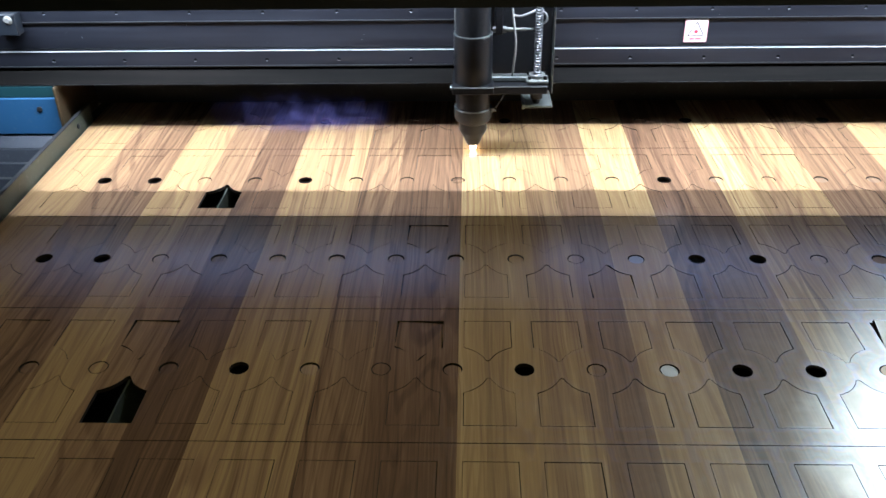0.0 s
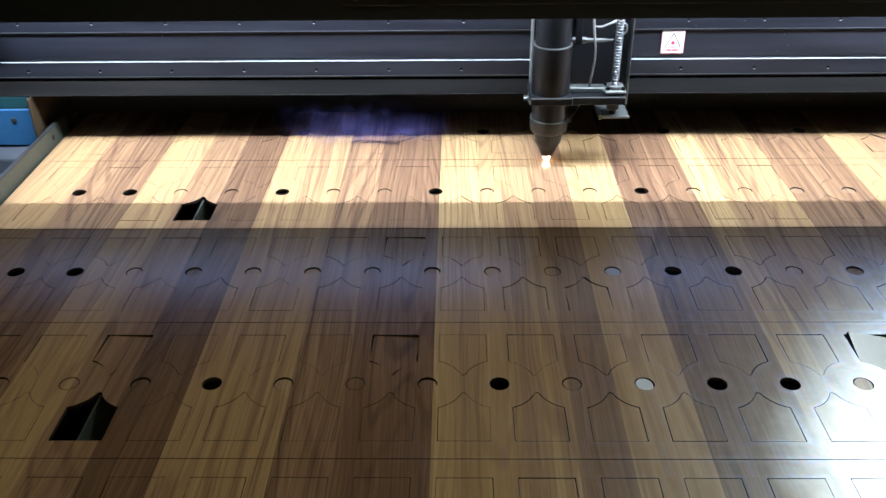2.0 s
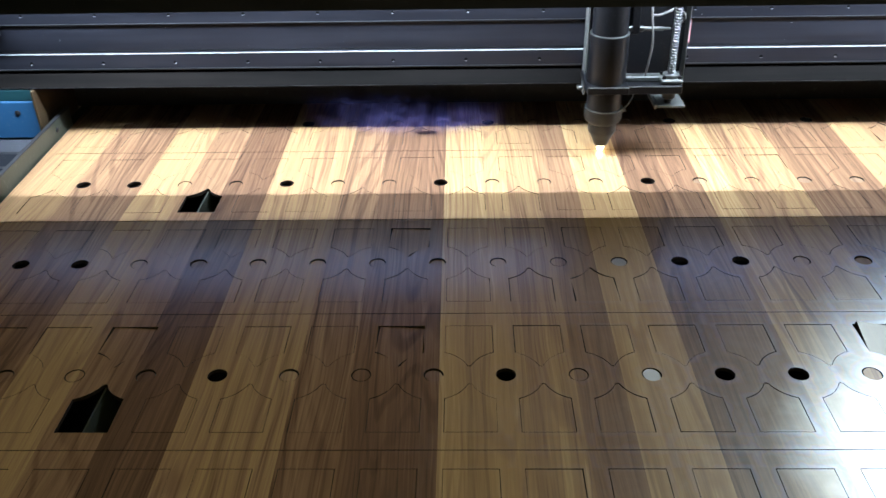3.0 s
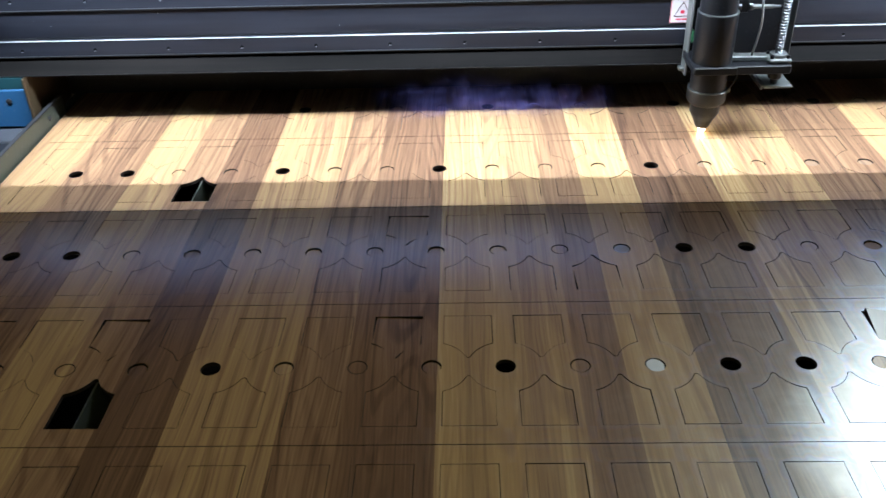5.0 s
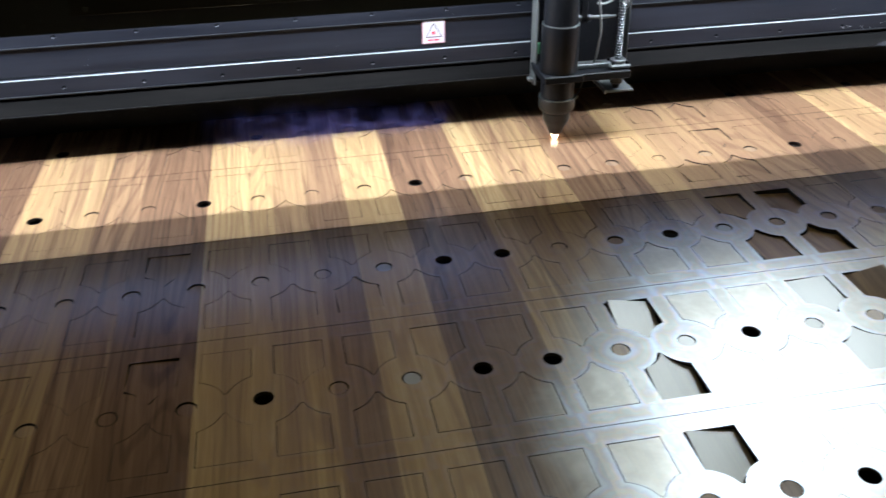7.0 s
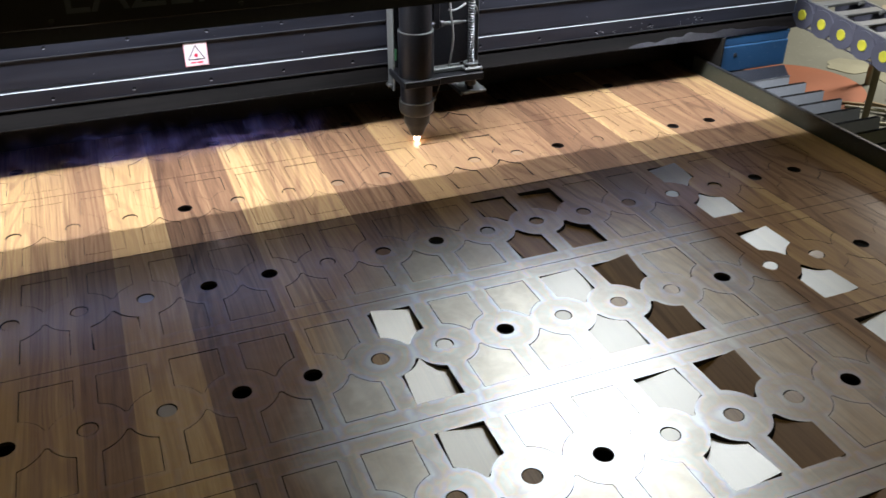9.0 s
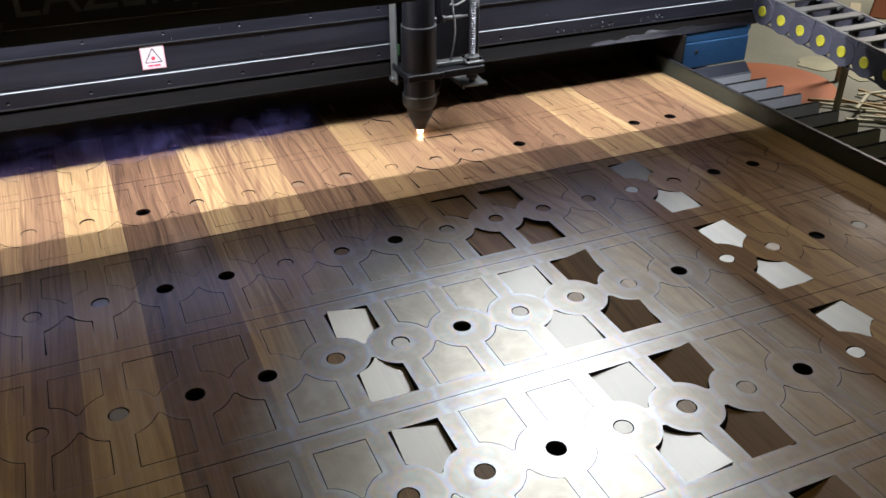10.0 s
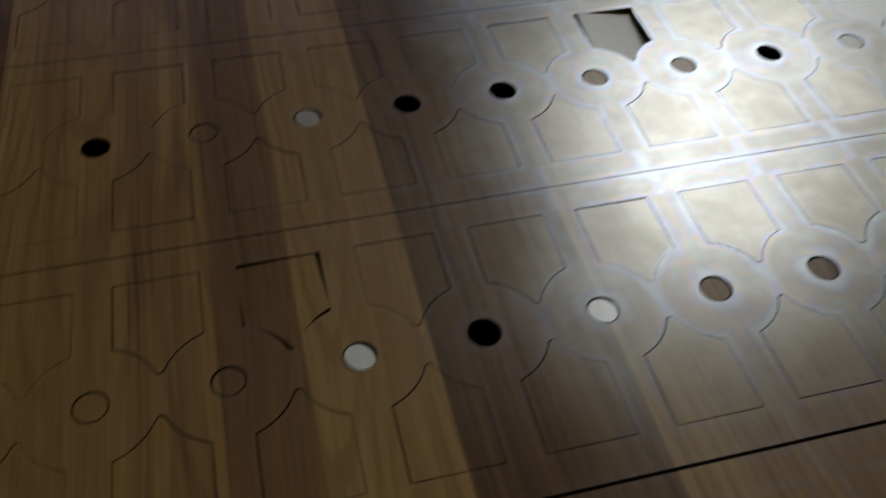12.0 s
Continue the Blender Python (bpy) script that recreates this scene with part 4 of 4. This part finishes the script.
# roller block at the far west of the beam
bracket = part("stop_bracket", box(-0.53, -0.5035, 0.395, 0.4086, 0.112, 0.1345, 0.001), M["hood"], gantry, "grey metal stop bracket")
part("stop_roller", lathe([(0.0, 0.0), (0.0026, 0.0), (0.0046, 0.0016), (0.0050, 0.004), (0.0050, 0.010), (0.0, 0.010)], 20, (-0.511, 0.393, 0.1285), "y"), M["wire"], bracket, "white plastic roller")

warning = thing("warning_label", pose(0.193, F + 0.0014, 0.108), "white warning label with a red border and triangle", "warning label")
part("backing", box(-0.0118, 0.0118, -0.0006, 0, -0.0125, 0.0125), M["pink"], warning, "red printed border")
face = part("face", box(-0.0110, 0.0110, -0.0009, -0.0003, -0.0117, 0.0117), M["white"], warning)


def flat_triangle(half, low, high, width, y):
    """The outline of a triangle as three thin bars."""
    bm = bmesh.new()
    pts = [Vector((-half, 0, low)), Vector((half, 0, low)), Vector((0, 0, high))]
    for a, b in zip(pts, pts[1:] + pts[:1]):
        d = (b - a).normalized()
        n = Vector((-d.z, 0, d.x)) * width / 2
        vs = [bm.verts.new(p + Vector((0, y, 0))) for p in (a - n, b - n, b + n, a + n)]
        bm.faces.new(vs)
    bmesh.ops.solidify(bm, geom=bm.faces[:], thickness=0.0002)
    return bm


part("triangle", flat_triangle(0.0082, -0.0055, 0.0088, 0.0008, -0.0012), M["ink"], face)
part("dot", lathe([(0.0, 0.0), (0.0019, 0.0), (0.0019, 0.0004), (0.0, 0.0004)], 16, (0, -0.0014, -0.0012), "y"), M["red"], face)
bars = box(-0.006, -0.001, -0.0012, -0.0008, -0.0095, -0.0080)
part("print_bar", box(0.0, 0.006, -0.0012, -0.0008, -0.0095, -0.0080, bm=bars), M["red"], face)


# ---- the laser head ----
def laser_head():
    h = thing("laser_head", pose(-0.035, 0.357, 0), "black tubular laser head with a lead screw on a carriage plate", "laser head")
    bp = part("back_plate", box(-0.016, 0.0802, 0.034, 0.0395, 0.051, 0.222, 0.001), M["black"], h, "dark carriage plate")
    part("plate_edge", box(-0.0185, -0.0162, 0.022, 0.0395, 0.052, 0.222, 0.0005), M["alu_white"], bp, "pale metal edge of the carriage")
    part("plate_edge", box(0.0804, 0.0818, 0.022, 0.0395, 0.052, 0.222, 0.0005), M["alu"], bp)
    part("upper_tube", lathe([(0.0, 0.118), (0.0172, 0.118), (0.0172, 0.212), (0.0, 0.212)], 40), M["black"], h, "blue-black upper tube")
    sl = part("sleeve", lathe([(0.0, 0.0725), (0.0186, 0.0725), (0.0190, 0.0735), (0.0190, 0.1232), (0.0183, 0.1240), (0.0, 0.1240)], 40), M["black"], h)
    part("sleeve_rim", lathe([(0.0172, 0.1238), (0.0191, 0.1238), (0.0191, 0.1245), (0.0172, 0.1247)], 40), M["alu"], sl, "thin pale metal rim")
    part("clamp", box(-0.0205, 0.0205, -0.0205, 0.030, 0.0682, 0.0760, 0.001), M["black"], h, "black clamp block")
    part("lower_tube", lathe([(0.0, 0.044), (0.0172, 0.044), (0.0172, 0.0684), (0.0, 0.0684)], 40), M["black"], h)
    cp = part("cap", lathe([(0.0, 0.0325), (0.0150, 0.0325), (0.0178, 0.0350), (0.0190, 0.0380), (0.0190, 0.0472), (0.0184, 0.0480), (0.0, 0.0480)], 40), M["cone"], h, "dark knurled cap")
    part("cap_rim", lathe([(0.0172, 0.0478), (0.0191, 0.0478), (0.0191, 0.0485), (0.0172, 0.0487)], 40), M["alu"], cp, "thin pale metal rim")
    nz = part("nozzle", lathe([(0.0, 0.0076), (0.0064, 0.0076), (0.0072, 0.0086), (0.0096, 0.0150), (0.0100, 0.0158), (0.0126, 0.0205), (0.0142, 0.0240), (0.0142, 0.0326), (0.0, 0.0326)], 36), M["cone"], h, "grey conical nozzle")
    part("nozzle_tip", lathe([(0.0, 0.0066), (0.0058, 0.0066), (0.0064, 0.0076), (0.0, 0.0076)], 28), M["steel"], nz, "bright nozzle tip")
    part("arm", box(0.0190, 0.0735, -0.0125, 0.0125, 0.0655, 0.0738, 0.0008), M["black"], h, "black clamp arm")
    part("arm_top", box(0.0150, 0.0640, 0.0005, 0.0118, 0.0738, 0.0790, 0.001), M["alu_white"], h, "bare metal bar")
    fl = part("flange", box(0.0525, 0.0748, -0.0090, 0.0110, 0.0740, 0.0790, 0.003, 3), M["alu_white"], h, "screw flange")
    part("nut_head", lathe([(0.0, 0.079), (0.0082, 0.079), (0.0082, 0.0818), (0.0, 0.0818)], 28, (0.0636, 0.001, 0)), M["alu_white"], fl)
    for k, (bx, by) in enumerate(((0.0560, -0.0055), (0.0712, -0.0055), (0.0560, 0.0075), (0.0712, 0.0075))):
        part("bolt", lathe([(0.0, 0.0788), (0.0019, 0.0788), (0.0019, 0.0815), (0.0, 0.0815)], 12, (bx, by, 0)), M["slat_edge"], fl)
    # lead screw with its threads
    prof = [(0.0, 0.0800)]
    z = 0.0805
    while z < 0.2120:
        prof += [(0.0030, z), (0.0041, z + 0.0009), (0.0041, z + 0.0015), (0.0030, z + 0.0024)]
        z += 0.0028
    prof += [(0.0, z)]
    part("lead_screw", lathe(prof, 20, (0.0636, 0.001, 0)), M["steel"], h, "shiny threaded lead screw")
    part("screw_nut", lathe([(0.0, 0.0518), (0.0034, 0.0518), (0.0040, 0.0560), (0.0064, 0.0575), (0.0064, 0.0656), (0.0, 0.0656)], 20, (0.0636, 0.001, 0)), M["cone"], h, "brass-dark nut")
    ft = part("foot_plate", box(0.0522, 0.0795, -0.008, 0.034, 0.0492, 0.0518, 0.0006), M["alu_white"], h, "pale foot plate")
    part("foot_angle", box(0.0496, 0.0520, -0.006, 0.034, 0.0472, 0.0520, 0.0005), M["alu"], ft)
    br = part("bracket", box(0.0215, 0.0290, 0.004, 0.033, 0.1205, 0.2, 0.0008), M["black"], h, "black sensor bracket")
    part("hex_nut", lathe([(0.0, 0.0), (0.0034, 0.0), (0.0034, 0.0036), (0.0, 0.0036)], 6, (0.0288, 0.004, 0.1262), "x", smooth=False), M["steel"], br)
    part("hex_nut", lathe([(0.0, 0.0), (0.0030, 0.0), (0.0030, 0.0030), (0.0, 0.0030)], 6, (0.0188, 0.004, 0.1262), "x", smooth=False), M["steel"], br)
    part("sensor", lathe([(0.0, 0.0), (0.0020, 0.0), (0.0020, 0.019), (0.0013, 0.020), (0.0013, 0.026), (0.0, 0.026)], 14, (0.0324, 0.004, 0.1262), "x"), M["alu_white"], br, "threaded sensor")
    part("cable", tube(arc_points([(0.036, 0.000, 0.21), (0.0365, -0.001, 0.17), (0.0385, -0.002, 0.140), (0.0415, -0.002, 0.115), (0.0400, 0.000, 0.092), (0.0385, 0.004, 0.076)]), 0.0011), M["wire"], h, "grey air hose")
    part("cable", tube(arc_points([(0.039, 0.006, 0.1395), (0.046, 0.006, 0.1385), (0.054, 0.008, 0.1405), (0.061, 0.012, 0.1425)]), 0.0012), M["wire"], h, "grey sensor cable")
    part("cable", tube(arc_points([(0.0672, 0.006, 0.143), (0.0705, 0.005, 0.140), (0.0710, 0.006, 0.134), (0.0675, 0.008, 0.130)]), 0.0011), M["wire"], h)
    part("hose", tube(arc_points([(0.0225, 0.004, 0.0455), (0.0275, 0.008, 0.050), (0.0325, 0.014, 0.0570), (0.0360, 0.018, 0.0650)]), 0.0007), M["wire"], h, "thin air line")
    part("air_fitting", lathe([(0.0, 0.0), (0.0022, 0.0), (0.0022, 0.0042), (0.0012, 0.0046), (0.0012, 0.007), (0.0, 0.007)], 14, (0.0165, 0.004, 0.0420), "x"), M["alu_white"], cp, "small air fitting")
    part("air_fitting", lathe([(0.0, 0.0), (0.0016, 0.0), (0.0016, 0.0050), (0.0, 0.0050)], 14, (0.0168, -0.002, 0.0465), "x"), M["alu_white"], cp)
    part("side_lug", box(-0.0240, -0.0187, 0.024, 0.032, 0.056, 0.0600, 0.001), M["alu"], h, "small metal lug")
    part("terminal", box(-0.0160, -0.0135, 0.022, 0.030, 0.086, 0.098, 0.0006), M["green"], h, "green terminal")
    part("mirror_block", box(-0.020, 0.020, -0.020, 0.030, 0.2121, 0.226, 0.001), M["black"], h)
    part("flame", lathe([(0.0, 0.0002), (0.0018, 0.0003), (0.0026, 0.0016), (0.0036, 0.0040), (0.0042, 0.0062), (0.0, 0.0065)], 20), M["spark"], h, "white-hot burning spot")
    return h


head = laser_head()


# ---- cable chain at the east side ----
def shared(name, bm, material):
    """Mesh data that many alike pieces use."""
    me = bpy.data.meshes.new(name)
    bm.to_mesh(me)
    bm.free()
    me.materials.append(material)
    return me


def chain_link_plate():
    """One side plate: a straight-topped web with a round eye standing proud of it, and a thin lower rim."""
    bm = prism([(0.0200 * math.cos(2 * math.pi * j / 24), 0.0182 * math.sin(2 * math.pi * j / 24)) for j in range(24)], -0.0030, 0.0012)
    box(-0.0184, 0.0184, -0.0095, 0.0200, -0.0012, 0.0018, 0.0004, bm=bm)
    box(-0.0184, 0.0184, -0.0168, -0.0150, -0.0016, 0.0014, bm=bm)
    bm.transform(pose(0, 0, 0, 90, 0, 90))
    return bm


chain = thing("cable_chain", pose(0, 0, 0), "grey plastic cable chain with yellow pins", "cable chain")
plate_me = shared("link_plate", chain_link_plate(), M["chain"])
pin_me = shared("pin", lathe([(0.0, -0.0012), (0.0066, -0.0012), (0.0072, -0.0006), (0.0072, 0.001), (0.0, 0.001)], 20, (0, 0, 0), "x"), M["yellow"])
edge_me = shared("top_edge", box(-0.0014, 0.0020, -0.0184, 0.0184, 0.0201, 0.0213, 0.0004), M["chain_bar"])
bm = box(0.0022, 0.0738, -0.0072, 0.0072, 0.0172, 0.0211, 0.0008)
box(0.0022, 0.0110, -0.0105, 0.0105, 0.0160, 0.0200, 0.0008, bm=bm)
box(0.0650, 0.0738, -0.0105, 0.0105, 0.0160, 0.0200, 0.0008, bm=bm)
bar_me = shared("cross_bar", bm, M["chain_bar"])
for k in range(22):
    y = 0.432 - k * 0.0368
    z = 0.060 - k * 0.0033
    for dx in (0.0, 0.076):
        ob = new("link_plate", plate_me)
        ob.parent = chain
        ob.matrix_basis = pose(1.002 + dx + 0.0006 * (k % 2), y, z, 5.1, 0, 0)
        pieces = [("top_edge", edge_me, 0.0)] + ([("pin", pin_me, -0.0030)] if dx == 0.0 else [])
        for name, me, px in pieces:
            piece = new(name, me)
            piece.parent = ob
            piece.matrix_basis = pose(px, 0, 0)
    ob = new("cross_bar", bar_me)
    ob.parent = chain
    ob.matrix_basis = pose(1.002, y - 0.018, z - 0.0016, 5.1, 0, 0)
for k in range(3):
    cx = 1.02 + 0.018 * k
    part("cable", tube(arc_points([(cx, 0.45, 0.055), (cx + 0.004, 0.2, 0.034), (cx - 0.003, 0.0, 0.014), (cx, -0.35, -0.02)], 8), 0.005), M["dark"], chain)
edge_post = thing("frame_post", pose(0, 0, 0), "blue painted post at the end of the gantry", "machine frame")
part("post", box(0.9622, 0.9652, 0.412, 0.47, 0.045, 0.20, 0.0008), M["blue"], edge_post)


# ---- clutter on the workshop floor ----
cover = thing("round_board", pose(2.59, 2.01, FLOOR), "round terracotta board lying on the floor", "round board")
part("disc", lathe([(0.0, 0.0), (0.258, 0.0), (0.258, 0.005), (0.255, 0.007), (0.0, 0.007)], 48), M["orange"], cover)
trestle = thing("trestle", pose(2.415, 1.505, FLOOR), "low narrow wooden trestle standing by the machine", "trestle")
for dx, dy, r in ((0.0, 0.0, 0.0105), (0.465, 0.430, 0.0115)):
    part("leg", lathe([(0.0, 0.0), (r * 0.9, 0.0), (r, 0.004), (r * 1.05, 0.288), (0.0, 0.288)], 14, (dx, dy, 0)), M["post"], trestle)
bm = box(-0.02, 0.655, -0.02, 0.02, 0.2885, 0.305, 0.003)
bm.transform(pose(0, 0, 0, 0, 0, 42.8))
part("top_rail", bm, M["post"], trestle)
rp = random.Random(12)
for k in range(56):
    st = thing("wood_offcut", pose(2.80 + rp.uniform(-0.10, 0.55), 1.60 + rp.uniform(-0.17, 0.13), FLOOR + 0.006 + 0.006 * (k % 5), 0, 0, rp.gauss(-20, 38)), "thin pale wooden offcut lying on the floor", "offcut", "offcuts on the floor")
    ln = rp.uniform(0.06, 0.17)
    part("strip", box(-ln, ln, -0.006, 0.006, -0.004, 0.004, 0.001), M["wood_raw"] if k % 6 == 0 else M["paper"], st)
for k, (sx, sy, size) in enumerate(((2.99, 2.13, 0.10), (3.10, 1.97, 0.13))):
    sheet = thing("paper_sheet", pose(sx, sy, FLOOR, 0, 0, 35 * k), "torn pale paper sheet lying on the floor", "paper", "paper on the floor")
    outline = [(size * (1.0 + 0.5 * noise.noise(Vector((math.cos(a) * 1.6 + 7 * k, math.sin(a) * 1.6, 0.3)))) * math.cos(a), 0.8 * size * (1.0 + 0.5 * noise.noise(Vector((math.cos(a) * 1.6, math.sin(a) * 1.6 + 5 * k, 2.3)))) * math.sin(a)) for a in [2 * math.pi * j / 26 for j in range(26)]]
    part("sheet", prism(outline, 0.0, 0.003), M["card"], sheet)
for k in range(12):
    pl = thing("plank", pose(3.95 + 0.02 * k, 3.0 + rp.uniform(-0.05, 0.05), FLOOR + 0.03 + 0.05 * (k // 2), 0, 0, -32 + rp.uniform(-4, 4)), "rough brown timber plank in a stack", "plank", "stacked planks")
    part("board", box(-0.9, 0.9, (k % 2) * 0.17, (k % 2) * 0.17 + 0.15, -0.02, 0.02, 0.003), M["wood_raw"], pl)
panel = thing("orange_panel", pose(3.72, 2.52, FLOOR, 0, 6, -30), "upright orange board leaning by the planks", "board")
part("face", box(-0.045, 0.045, 0, 0.02, 0.006, 0.7, 0.003), M["orange"], panel)


# ---- smoke and movement ----
def wisp(size, seed):
    """A rigid puff of thin smoke: one rippled, nearly upright veil."""
    bm = bmesh.new()
    bmesh.ops.create_grid(bm, x_segments=20, y_segments=12, size=1.0)
    for v in bm.verts:
        v.co.z = 0.35 * noise.noise(v.co * 1.7 + Vector((seed * 3.1, seed * 0.7, 0)))
    bm.transform(pose(0, 0, 0, 58, 0, 0))
    for f in bm.faces:
        f.smooth = True
    ob = linked("smoke_wisp", bm, M["smoke"])
    ob.scale = size
    return tagged(ob, "thin bluish smoke drifting beneath the gantry beam", "smoke", "smoke wisps")


# half width, half height, depth in the hood, and how far back each wisp trails
TRAIL = [(0.046, 0.021, 0.394, 0.02), (0.055, 0.026, 0.390, 0.22), (0.050, 0.020, 0.396, 0.45), (0.060, 0.027, 0.392, 0.62), (0.065, 0.024, 0.388, 0.85), (0.075, 0.028, 0.394, 1.05)]
WISPS = [wisp((w, 0.006, h), k) for k, (w, h, y, lag) in enumerate(TRAIL)]
BACK = [(0.12, 0.030, 0.0), (0.10, 0.026, -0.13)]
SLOW = [wisp((w, 0.006, h), 20 + k) for k, (w, h, x) in enumerate(BACK)]


def motions():
    """The head cuts along one straight line; smoke trails behind it; one disc drops at the start."""
    speed, x0 = 0.0496, -0.0353
    walk(head, [(t, pose(x0 + speed * t, 0.357, 0)) for t in (0, 3, 6, 9, 12)])
    for k, (ob, (w, h, y, lag)) in enumerate(zip(WISPS, TRAIL)):
        walk(ob, [(t, pose(x0 + speed * t - 0.13 - lag * (0.07 + 0.012 * t) + 0.012 * math.sin(1.7 * t + 2.1 * k), y, h + 0.002 + 0.002 * math.sin(1.3 * t + 1.9 * k),
                           0, 4 * math.sin(1.1 * t + k), 6 * math.sin(0.8 * t + 2 * k))) for t in range(13)])
    # older smoke follows more slowly from the machine's west end
    for k, (ob, (w, h, x)) in enumerate(zip(SLOW, BACK)):
        walk(ob, [(t, pose(x + at, 0.393 + 0.004 * k, h + 0.002, 0, 3 * math.sin(t + k), 0)) for t, at in ((0, -0.80), (5, -0.62), (7, -0.36), (8, -0.20), (9.5, 0.0), (10.5, 0.08), (12, 0.16))])
    y = row_y(1)
    walk(falling_disc, [(0.0, pose(-PITCH, y, -0.0012, 5, 0, 0)), (0.1, pose(-PITCH, y, -0.06, 40, 10, 0)), (0.2, pose(-PITCH, y, -0.14, 70, 20, 0)), (12.0, pose(-PITCH, y, -0.14, 70, 20, 0))])


motions()
